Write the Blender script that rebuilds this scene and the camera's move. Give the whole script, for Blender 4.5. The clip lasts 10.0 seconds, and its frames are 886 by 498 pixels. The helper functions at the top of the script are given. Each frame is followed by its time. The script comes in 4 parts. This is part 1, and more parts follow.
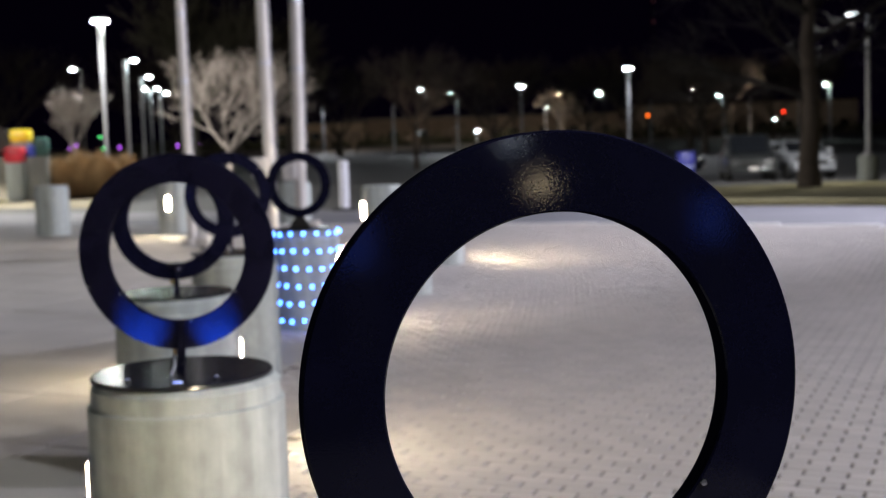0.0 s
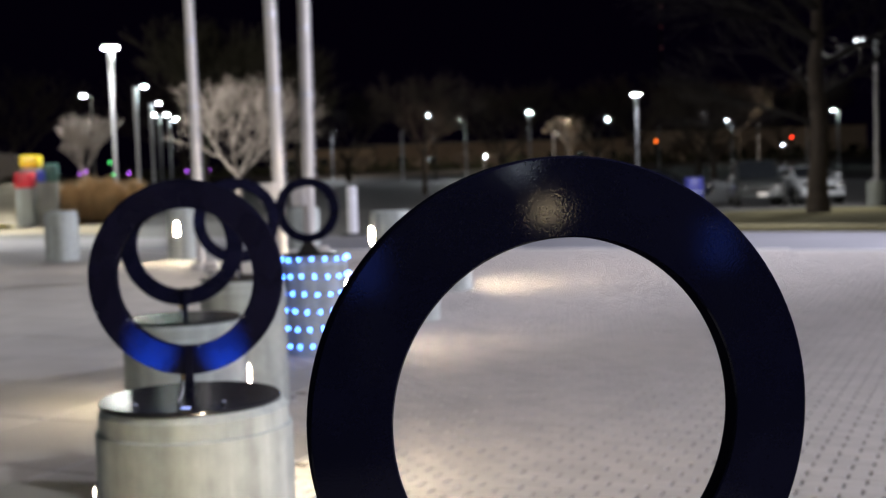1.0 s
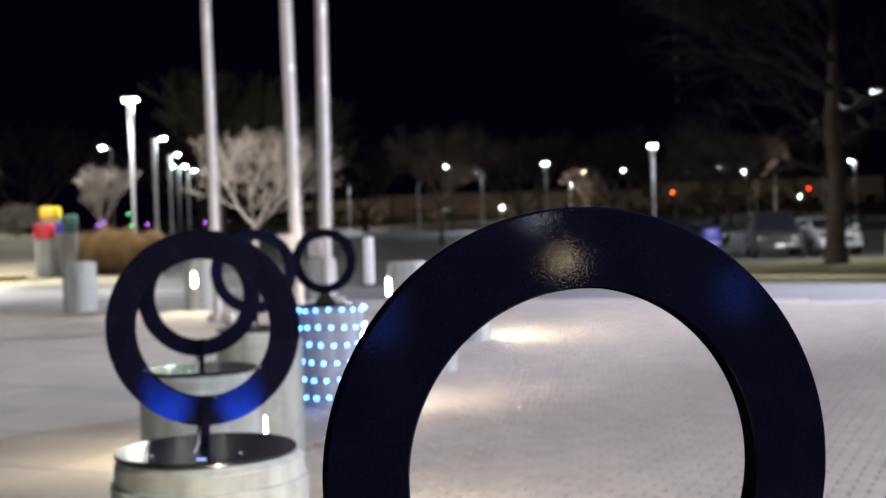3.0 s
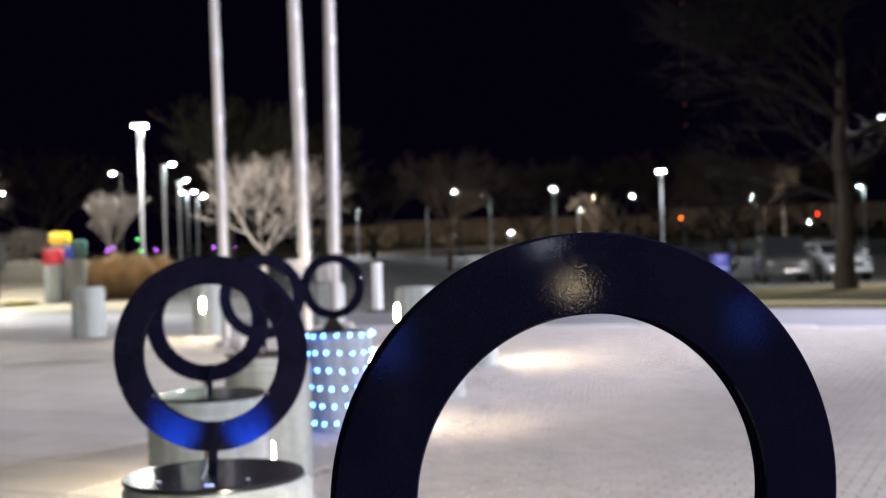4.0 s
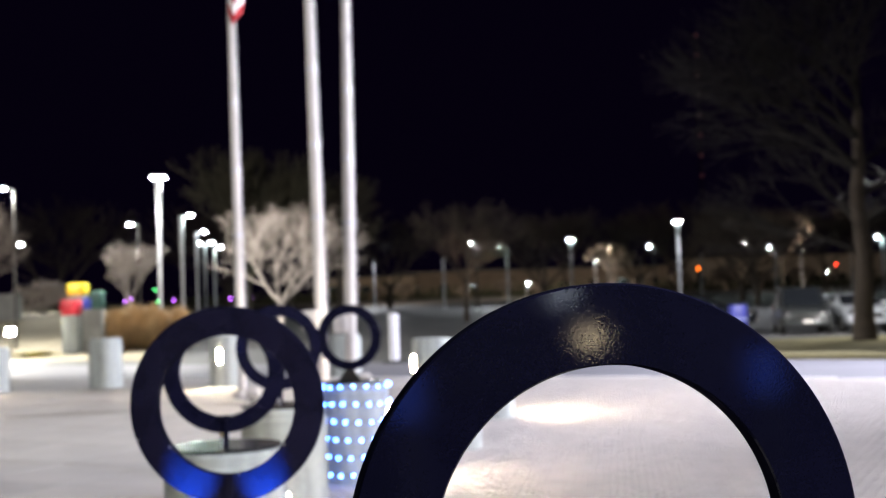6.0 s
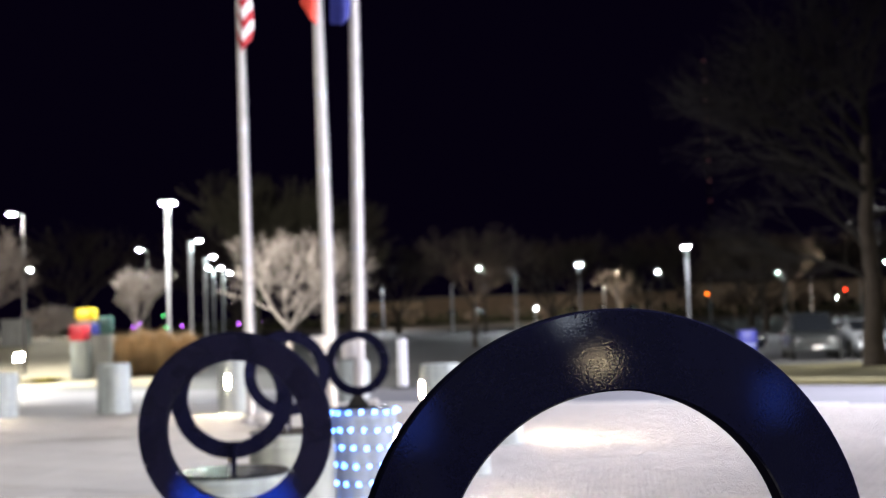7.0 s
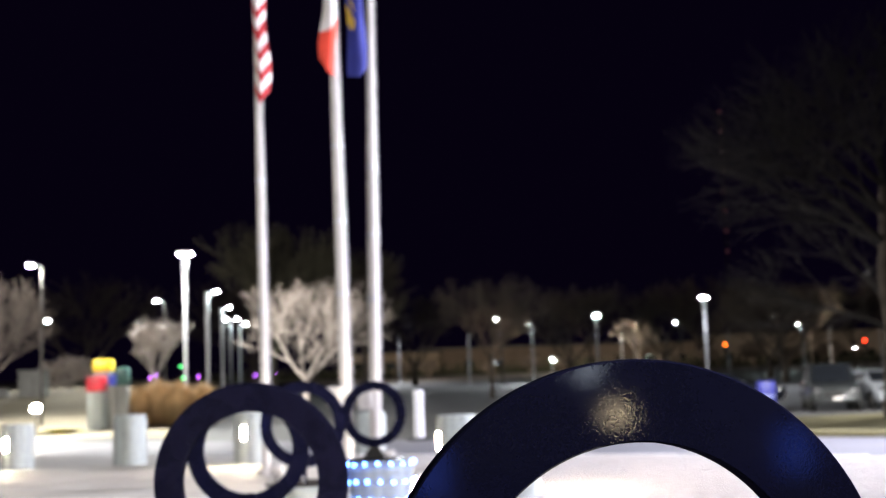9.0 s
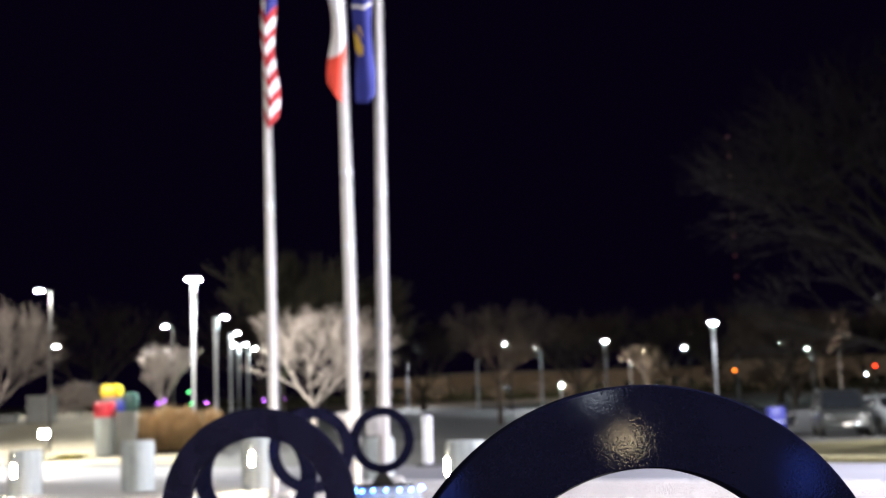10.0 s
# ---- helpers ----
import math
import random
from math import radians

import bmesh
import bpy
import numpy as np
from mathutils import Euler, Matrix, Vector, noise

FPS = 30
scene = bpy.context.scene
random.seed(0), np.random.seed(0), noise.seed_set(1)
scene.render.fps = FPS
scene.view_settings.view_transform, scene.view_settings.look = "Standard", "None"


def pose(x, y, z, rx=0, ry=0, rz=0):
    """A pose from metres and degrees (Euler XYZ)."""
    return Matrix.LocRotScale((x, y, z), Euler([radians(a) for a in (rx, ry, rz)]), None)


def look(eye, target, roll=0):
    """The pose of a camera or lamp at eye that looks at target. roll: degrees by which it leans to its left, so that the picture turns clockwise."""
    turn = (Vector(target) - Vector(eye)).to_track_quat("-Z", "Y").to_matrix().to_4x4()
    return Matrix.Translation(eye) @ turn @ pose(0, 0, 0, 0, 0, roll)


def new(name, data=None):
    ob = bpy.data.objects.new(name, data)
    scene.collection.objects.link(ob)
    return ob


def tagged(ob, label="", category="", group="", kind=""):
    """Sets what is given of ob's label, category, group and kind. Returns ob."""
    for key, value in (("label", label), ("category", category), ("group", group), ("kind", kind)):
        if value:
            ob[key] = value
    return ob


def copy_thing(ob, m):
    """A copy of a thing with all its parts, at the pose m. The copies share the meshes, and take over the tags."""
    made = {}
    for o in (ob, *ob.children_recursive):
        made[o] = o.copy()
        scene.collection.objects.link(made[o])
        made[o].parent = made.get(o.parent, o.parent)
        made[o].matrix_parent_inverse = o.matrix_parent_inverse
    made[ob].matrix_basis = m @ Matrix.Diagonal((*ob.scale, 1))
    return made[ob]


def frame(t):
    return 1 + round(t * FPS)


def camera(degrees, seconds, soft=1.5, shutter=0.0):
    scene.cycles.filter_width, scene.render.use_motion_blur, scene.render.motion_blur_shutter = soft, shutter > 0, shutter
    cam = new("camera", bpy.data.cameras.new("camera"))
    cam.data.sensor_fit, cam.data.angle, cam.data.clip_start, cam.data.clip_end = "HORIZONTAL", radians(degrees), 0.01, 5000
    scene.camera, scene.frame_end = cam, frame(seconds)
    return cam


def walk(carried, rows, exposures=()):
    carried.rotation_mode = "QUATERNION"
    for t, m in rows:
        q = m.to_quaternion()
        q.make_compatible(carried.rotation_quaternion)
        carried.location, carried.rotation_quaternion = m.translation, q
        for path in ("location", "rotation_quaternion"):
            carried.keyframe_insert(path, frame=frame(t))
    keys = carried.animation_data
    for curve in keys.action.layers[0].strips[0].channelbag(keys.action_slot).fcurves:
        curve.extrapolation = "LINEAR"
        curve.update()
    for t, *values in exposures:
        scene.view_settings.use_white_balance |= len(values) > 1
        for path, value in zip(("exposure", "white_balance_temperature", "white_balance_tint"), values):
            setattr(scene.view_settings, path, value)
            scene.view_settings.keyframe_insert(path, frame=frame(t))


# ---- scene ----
# The camera stands on the plaza and pans slowly up and to the left.
cam = camera(40.0, 10.0, soft=1.3)
cam.data.dof.use_dof = True
cam.data.dof.focus_distance = 1.4
cam.data.dof.aperture_fstop = 6.6
EYE = 1.56
ROWS = [  # seconds, pitch up, yaw to the left, roll
    (0.0, -4.501, -1.781, -1.829),
    (0.5, -3.894, -1.604, -1.829),
    (1.0, -3.288, -1.427, -1.829),
    (1.5, -2.683, -1.250, -1.829),
    (2.0, -2.077, -1.072, -1.829),
    (2.5, -1.472, -0.895, -1.829),
    (3.0, -0.867, -0.718, -1.829),
    (3.5, -0.263, -0.541, -1.829),
    (4.0, 0.342, -0.364, -1.829),
    (4.5, 0.946, -0.187, -1.829),
    (5.0, 1.549, -0.010, -1.829),
    (5.5, 2.152, 0.168, -1.829),
    (6.0, 2.755, 0.345, -1.829),
    (6.5, 3.358, 0.522, -1.829),
    (7.0, 3.960, 0.699, -1.829),
    (7.5, 4.562, 0.876, -1.829),
    (8.0, 5.164, 1.053, -1.829),
    (8.5, 5.765, 1.230, -1.829),
    (9.0, 6.366, 1.407, -1.829),
    (9.5, 6.967, 1.585, -1.829),
    (10.0, 7.567, 1.762, -1.829),
]
walk(cam, [(t, pose(0, 0, EYE, 90 + p, 0, w) @ pose(0, 0, 0, 0, 0, r)) for t, p, w, r in ROWS],
     exposures=[(0.0, -0.06), (2.0, 0.10), (4.0, 0.57), (7.0, 0.95), (10.0, 1.13)])

# ---- night sky and the plaza's own lights ----
world = bpy.data.worlds.new("night_sky")
scene.world = world
world.use_nodes = True
world.node_tree.nodes["Background"].inputs["Color"].default_value = (0.34, 0.13, 0.95, 1)
world.node_tree.nodes["Background"].inputs["Strength"].default_value = 0.0022


def lamp(name, kind, m, power, color, size=0.3, spot=None, size_y=None):
    data = bpy.data.lights.new(name, kind)
    data.energy, data.color = power, color
    if kind == "AREA":
        data.size = size
        if size_y:
            data.shape, data.size_y = "RECTANGLE", size_y
    else:
        data.shadow_soft_size = size
    if spot:
        data.spot_size, data.spot_blend = radians(spot), 0.6
    ob = new(name, data)
    ob.matrix_world = m
    return ob


# unseen lights beside and behind the camera and towards the road; only the first has a post
lamp("unseen_plaza_light", "SPOT", look((13.0, 3.5, 6.8), (-1.0, 8.5, 0.0)), 6600, (0.82, 0.80, 1.0), 0.25, spot=120)
lamp("unseen_plaza_light", "SPOT", look((-9.0, -4.0, 8.0), (-1.0, 8.0, 0.0)), 460, (0.88, 0.97, 0.95), 0.3, spot=120)
# Fill added to brighten the far left bollards.
lamp("unseen_plaza_light", "SPOT", look((-12.0, 9.0, 8.0), (-6.0, 22.0, 0.5)), 1700, (1.0, 0.96, 0.93), 0.3, spot=80)
lamp("unseen_plaza_light", "SPOT", look((6.0, -0.5, 8.5), (1.5, 8.5, 0.0)), 2750, (0.93, 0.95, 1.0), 0.3, spot=100)
lamp("street_lamp_light", "SPOT", look((17.0, 22.0, 8.5), (-4.0, 22.0, 0.3)), 22000, (0.86, 0.85, 1.0), 0.3, spot=70)
for lx, ly in ((15.9, 84.6), (5.3, 112.5), (-8.1, 128.5)):
    lamp("car_park_light", "SPOT", look((lx, ly, 6.7), (lx, ly - 8.0, 0.0)), 3200 if lx > 10 else 1900, (0.90, 0.93, 1.0), 0.25, spot=150)
for lx, ly, aim, power in ((13.85, 37.2, (13.6, 42.5, 0.3), 3300), (13.8, 36.7, (11.2, 32.0, 0.0), 800), (-18.3, 49.6, (-15.5, 50.0, 0.3), 2300), (-18.9, 71.0, (-18.3, 69.4, 3.5), 700), (-30.4, 86.6, (-27.0, 76.0, 1.5), 2600)):
    lamp("post_light", "SPOT", look((lx, ly, 5.3 if lx > 0 else 6.8), aim), power, (0.97, 0.95, 0.92), 0.2, spot=100 if lx > 0 else 140)
for lx, ly, aim, power in ((18.8, 160.0, (20.0, 168.0, 5.0), 1500), (-8.1, 131.0, (-3.0, 152.0, 5.0), 7200), (41.0, 137.0, (38.0, 160.0, 5.0), 2000), (9.0, 143.0, (8.0, 162.0, 5.0), 5600)):
    lamp("street_lamp_light", "SPOT", look((lx, ly, 8.6), aim), power, (1.0, 0.84, 0.66), 0.3, spot=130)
lamp("street_lamp_light", "SPOT", look((-11.0, 47.0, 6.8), (-7.0, 56.0, 4.0)), 3000, (1.0, 0.93, 0.86), 0.2, spot=110)
lamp("street_lamp_light", "SPOT", look((-11.3, 46.6, 6.8), (-12.4, 43.0, 0.0)), 2600, (0.97, 0.98, 0.95), 0.2, spot=130)
# Out of view and without a post: added to brighten the left bank.
lamp("street_lamp_light", "SPOT", look((-19.0, 32.0, 8.5), (-12.5, 42.0, 0.3)), 13500, (1.0, 0.95, 0.88), 0.3, spot=140)


# ---- materials ----
def mat(name, color, rough=0.6, metal=0.0, vary=0.25, scale=4.0, fine=60.0, bump=0.15, coat=0.0, emit=None, strength=0.0,
        random_tone=0.0, dist=0.01, island=False, stretch=None):
    m = bpy.data.materials.new(name)
    m.use_nodes = True
    nt = m.node_tree
    b = nt.nodes["Principled BSDF"]
    b.inputs["Roughness"].default_value = rough
    b.inputs["Metallic"].default_value = metal
    b.inputs["Coat Weight"].default_value = coat
    if emit:
        b.inputs["Emission Color"].default_value = (*emit, 1)
        b.inputs["Emission Strength"].default_value = strength
    co = nt.nodes.new("ShaderNodeTexCoord")

    def tex(s, detail):
        n = nt.nodes.new("ShaderNodeTexNoise")
        n.inputs["Scale"].default_value, n.inputs["Detail"].default_value = s, detail
        src = co.outputs["Object"]
        if stretch and s == scale:
            mp = nt.nodes.new("ShaderNodeMapping")
            mp.inputs["Scale"].default_value = stretch
            nt.links.new(src, mp.inputs["Vector"])
            src = mp.outputs["Vector"]
        nt.links.new(src, n.inputs["Vector"])
        return n.outputs["Fac"]

    big, small = tex(scale, 4), tex(fine, 3)
    mix = nt.nodes.new("ShaderNodeMath")
    mix.operation = "MULTIPLY_ADD"
    nt.links.new(small, mix.inputs[0])
    mix.inputs[1].default_value = 0.45
    nt.links.new(big, mix.inputs[2])
    tone = mix.outputs[0]
    if random_tone:
        src = nt.nodes.new("ShaderNodeNewGeometry" if island else "ShaderNodeObjectInfo")
        add = nt.nodes.new("ShaderNodeMath")
        add.operation = "MULTIPLY_ADD"
        nt.links.new(src.outputs["Random Per Island" if island else "Random"], add.inputs[0])
        add.inputs[1].default_value = random_tone
        nt.links.new(tone, add.inputs[2])
        tone = add.outputs[0]
    ramp = nt.nodes.new("ShaderNodeMapRange")
    ramp.inputs["From Min"].default_value, ramp.inputs["From Max"].default_value = 0.35, 1.1 + random_tone
    ramp.inputs["To Min"].default_value, ramp.inputs["To Max"].default_value = 1 - vary, 1 + vary
    nt.links.new(tone, ramp.inputs["Value"])
    mul = nt.nodes.new("ShaderNodeVectorMath")
    mul.operation = "SCALE"
    mul.inputs[0].default_value = color
    nt.links.new(ramp.outputs["Result"], mul.inputs["Scale"])
    nt.links.new(mul.outputs[0], b.inputs["Base Color"])
    if bump:
        bp = nt.nodes.new("ShaderNodeBump")
        bp.inputs["Strength"].default_value, bp.inputs["Distance"].default_value = bump, dist
        nt.links.new(small, bp.inputs["Height"])
        nt.links.new(bp.outputs[0], b.inputs["Normal"])
    return m


def glow(name, color, strength):
    return mat(name, (0.8, 0.8, 0.8), 0.4, vary=0.03, bump=0.0, emit=color, strength=strength)


CONCRETE = mat("cast_concrete", (0.340, 0.368, 0.352), 0.85, vary=0.42, scale=7.0, fine=16, bump=0.18, stretch=(1.8, 1.8, 0.16))
BLACK = mat("black_gloss_paint", (0.006, 0.006, 0.018), 0.04, vary=0.4, scale=9, fine=380, bump=0.034, coat=0.0, dist=0.001)
BLACK.node_tree.nodes["Principled BSDF"].inputs["Specular IOR Level"].default_value = 0.36
BLACKEDGE = mat("matt_black_steel_edge", (0.006, 0.006, 0.012), 0.38, vary=0.4, scale=20, fine=300, bump=0.1, dist=0.001)
BLACKEDGE.node_tree.nodes["Principled BSDF"].inputs["Specular IOR Level"].default_value = 0.0
DISC = mat("black_lacquered_steel", (0.010, 0.010, 0.014), 0.24, vary=0.4, scale=6, fine=30, bump=0.03, coat=0.15)
PAVER = mat("clay_paver", (0.40, 0.376, 0.358), 0.78, vary=0.20, scale=2.0, fine=70, bump=0.2, random_tone=0.5)
PAVERS = mat("clay_pavers", (0.40, 0.376, 0.358), 0.78, vary=0.20, scale=0.5, fine=70, bump=0.2, random_tone=0.5, island=True)
SAND = mat("joint_sand", (0.066, 0.061, 0.056), 0.95, vary=0.3, scale=3, fine=200)
ASPHALT = mat("asphalt", (0.075, 0.074, 0.076), 0.75, vary=0.35, scale=0.35, fine=25, bump=0.3)
ROAD = mat("worn_road_asphalt", (0.17, 0.17, 0.19), 0.7, vary=0.25, scale=0.4, fine=25, bump=0.3)
KERB = mat("kerb_concrete", (0.55, 0.54, 0.52), 0.85, vary=0.2, scale=2, fine=40)
GRASS = mat("dry_grass", (0.29, 0.26, 0.13), 0.95, vary=0.5, scale=0.6, fine=14, bump=0.6, dist=0.04)
# Bark tones also carry how strongly the lamps reach each tree.
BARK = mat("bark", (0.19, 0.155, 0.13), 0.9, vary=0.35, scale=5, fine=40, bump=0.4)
LITBARK = mat("lamplit_bark", (0.44, 0.39, 0.355), 0.85, vary=0.3, scale=5, fine=40, bump=0.3)
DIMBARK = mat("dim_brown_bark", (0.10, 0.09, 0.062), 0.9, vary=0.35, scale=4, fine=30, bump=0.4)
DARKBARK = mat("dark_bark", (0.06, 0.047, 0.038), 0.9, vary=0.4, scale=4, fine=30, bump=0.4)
STRAW = mat("dry_ornamental_grass", (0.38, 0.26, 0.14), 0.85, vary=0.7, scale=2, fine=30, bump=0.2, random_tone=0.4, island=True)
WHITEPOLE = mat("white_painted_pole", (0.46, 0.435, 0.41), 0.5, vary=0.30, scale=5, fine=35, bump=0.12, stretch=(3.0, 3.0, 0.35))
GREY = mat("grey_painted_steel", (0.20, 0.20, 0.19), 0.6, vary=0.2, scale=2, fine=40)
GALV = mat("galvanised_steel", (0.45, 0.45, 0.48), 0.45, 0.6, vary=0.2, scale=4, fine=50, bump=0.05)
LAMPPOLE = mat("pale_grey_lamp_pole", (0.40, 0.40, 0.43), 0.5, 0.1, vary=0.15, scale=3, fine=50, bump=0.05)
DARKMETAL = mat("dark_bronze_metal", (0.035, 0.032, 0.03), 0.4, 0.5, vary=0.2, scale=4, fine=50, bump=0.05)
BRASS = mat("weathered_brass_block", (0.55, 0.38, 0.17), 0.45, 0.4, vary=0.25, scale=30, fine=200)
RUBBER = mat("rubber", (0.02, 0.02, 0.02), 0.85, vary=0.3, scale=8, fine=60)
GLASS = mat("tinted_car_glass", (0.012, 0.014, 0.018), 0.06, vary=0.2, scale=3, fine=30, bump=0.0, coat=0.15)
CHROME = mat("alloy", (0.6, 0.6, 0.62), 0.25, 1.0, vary=0.15, scale=6, fine=60, bump=0.03)
WARMSLOT = glow("warm_slot_light", (1.0, 0.82, 0.56), 840)
LAMPGLOW = glow("cool_white_led_panel", (0.82, 1.0, 0.95), 260)
LAMPDIM = glow("dimmer_led_panel", (0.85, 0.93, 1.0), 12)
WARMGLOW = glow("warm_street_light", (1.0, 0.80, 0.55), 120)
BLUELED = glow("blue_led", (0.05, 0.20, 1.0), 34)
REDLED = glow("red_signal", (1.0, 0.04, 0.01), 9)
ORANGELED = glow("amber_signal", (1.0, 0.16, 0.01), 7)
VIOLETLED = glow("violet_led", (0.55, 0.12, 1.0), 9)
GREENLED = glow("green_led", (0.1, 1.0, 0.25), 6)


# ---- mesh helpers ----
def obj(name, bm, material, parent=None, label="", smooth=False):
    me = bpy.data.meshes.new(name)
    bm.to_mesh(me)
    bm.free()
    for m in (material if isinstance(material, (list, tuple)) else [material]):
        me.materials.append(m)
    if smooth:
        me.shade_smooth()
        me.set_sharp_from_angle(angle=radians(40))
    ob = new(name, me)
    if parent:
        ob.parent = parent
    if label:
        ob["label"] = label
    return ob


def part(name, bm, material, parent, label="", smooth=True):
    return obj(name, bm, material, parent, label, smooth)


def raw(name, verts, faces, material, parent=None, smooth=False):
    me = bpy.data.meshes.new(name)
    me.from_pydata(verts, [], faces)
    me.materials.append(material)
    if smooth:
        me.shade_smooth()
    ob = new(name, me)
    if parent:
        ob.parent = parent
    return ob


def thing(name, m, label, category, group=""):
    e = new(name)
    e.matrix_basis = m
    return tagged(e, label, category, group)


def lathe(profile, seg=32, m=Matrix(), bm=None):
    """Turn a list of (radius, height) round z; radius 0 closes an end."""
    bm = bm or bmesh.new()
    rings = []
    for r, z in profile:
        if r <= 1e-6:
            rings.append([bm.verts.new(m @ Vector((0, 0, z)))])
        else:
            rings.append([bm.verts.new(m @ Vector((r * math.cos(a), r * math.sin(a), z))) for a in [2 * math.pi * i / seg for i in range(seg)]])
    for a, b in zip(rings, rings[1:]):
        for i in range(seg):
            j = (i + 1) % seg
            if len(a) == 1 and len(b) > 1:
                bm.faces.new((a[0], b[j], b[i]))
            elif len(b) == 1 and len(a) > 1:
                bm.faces.new((a[i], a[j], b[0]))
            elif len(a) > 1:
                bm.faces.new((a[i], a[j], b[j], b[i]))
    bmesh.ops.recalc_face_normals(bm, faces=bm.faces)
    return bm


def box(sx, sy, sz, m=Matrix(), bevel=0.0, seg=2, bm=None):
    bm = bm or bmesh.new()
    made = bmesh.ops.create_cube(bm, size=1.0, matrix=m @ Matrix.Diagonal((sx, sy, sz, 1)))
    if bevel:
        edges = {e for v in made["verts"] for e in v.link_edges}
        bmesh.ops.bevel(bm, geom=list(edges), offset=bevel, segments=seg, affect="EDGES", profile=0.5)
    return bm


def bar(a, b, r0, r1, seg=8, bm=None):
    a, b = Vector(a), Vector(b)
    d = b - a
    m = Matrix.Translation(a) @ d.to_track_quat("Z", "Y").to_matrix().to_4x4()
    return lathe([(0, 0), (r0, 0), (r1, d.length), (0, d.length)], seg, m, bm)


def rise(y):
    """The plaza lies flat, then rises a little towards the road; far off the land climbs gently."""
    s = min(1.0, max(0.0, (y - 12.0) / 9.0))
    return 0.3 * s * s * (3 - 2 * s) + 0.024 * max(0.0, min(y, 170.0) - 58.0)


def lot(y):
    """The height of the car park, which climbs gently into the distance."""
    return rise(y) - 0.13


# ---- the ground ----
COURSE = Vector((0.899, -0.439, 0))   # along the kerb
ACROSS = Vector((0.439, 0.899, 0))    # from the plaza to the road
KERB_AT = 19.6


def sheet(name, corners_u, corners_v, step_v, lift, material, label, category, u=COURSE, v=ACROSS):
    verts, faces = [], []
    for b in step_v:
        for a in corners_u:
            p = u * a + v * b
            verts.append((p.x, p.y, rise(p.y) + lift))
    n = len(corners_u)
    for j in range(len(step_v) - 1):
        for i in range(n - 1):
            k = j * n + i
            faces.append((k, k + 1, k + 1 + n, k + n))
    return tagged(raw(name, verts, faces, material), label, category, kind="structure")


gx = [-2500, -400, -80, -30, 30, 80, 400, 2500]
gy = [-2500, -300, -40, 0, 12] + [12 + i for i in range(1, 10)] + [40, 58, 90, 130, 170, 500, 2600]
sheet("ground", gx, None, gy, -0.13, ASPHALT, "dark asphalt of the car park reaching the horizon", "ground", Vector((1, 0, 0)), Vector((0, 1, 0)))
sheet("road", [-60 + 4 * i for i in range(31)], None, [KERB_AT + 0.15 + 1.5 * i for i in range(6)], -0.10, ROAD, "pale worn asphalt road beside the plaza", "road")
sheet("plaza_bed", [-26 + i for i in range(53)], None, [-16 + i for i in range(36)] + [KERB_AT], -0.012, SAND, "dark sand joints under the plaza paving", "pavement")


def kerb_stone(name, a, b, v, parent=None):
    bm = bmesh.new()
    pa, pb = COURSE * a + ACROSS * v, COURSE * b + ACROSS * v
    mid = (pa + pb) / 2
    box(b - a - 0.01, 0.15, 0.2, pose(mid.x, mid.y, rise(mid.y) - 0.085, 0, 0, math.degrees(math.atan2(COURSE.y, COURSE.x))), 0.02, 2, bm)
    return obj(name, bm, KERB, parent, smooth=True)


kerb = thing("kerb", Matrix(), "pale concrete kerb between the paved plaza and the road", "kerb")
kerb["kind"] = "structure"
for i in range(-12, 11):
    kerb_stone("kerb_stone", i * 1.5, i * 1.5 + 1.5, KERB_AT + 0.075, kerb)


def slab(name, corners, z0, z1, material, label):
    bm = bmesh.new()
    f = bm.faces.new([bm.verts.new((x, y, z0)) for x, y in corners])
    top = bmesh.ops.extrude_face_region(bm, geom=[f])
    for v in top["geom"]:
        if isinstance(v, bmesh.types.BMVert):
            v.co.z = z1
    bmesh.ops.recalc_face_normals(bm, faces=bm.faces)
    return tagged(obj(name, bm, material), label, "verge", kind="structure")


slab("verge_east", [(5.4, 28.0), (30, 9.5), (42, 22), (13.2, 36.8), (8.2, 36.2)], 0.1, 0.31, GRASS, "dry winter grass verge between road and car park")
# the pale bank beyond the road climbs with the land
verts, faces = [], []
columns = [-8.4 - 0.8 * i for i in range(68)]
for x in columns:
    y0 = 37.6 + (-8.2 - x) * 0.716
    y1 = max(y0 + 0.3, min(150.0, x / -0.232))
    for j in range(17):
        y = y0 + (y1 - y0) * j / 16
        edge = min(1.0, max(0.0, (-x / y - 0.232) / 0.06))
        verts.append((x, y, rise(y) - 0.02 - (0.10 if j == 0 else 0.0) + 0.046 * edge * max(0.0, min(y, 72.0) - 47.0)))
for i in range(len(columns) - 1):
    for j in range(16):
        k = i * 17 + j
        faces.append((k, k + 1, k + 18, k + 17))
PALEGROUND = mat("pale_dry_ground", (0.31, 0.27, 0.19), 0.95, vary=0.35, scale=0.5, fine=14, bump=0.5, dist=0.03)
tagged(raw("verge_west", verts, faces, PALEGROUND), "pale dry bank beyond the road", "verge", kind="structure")


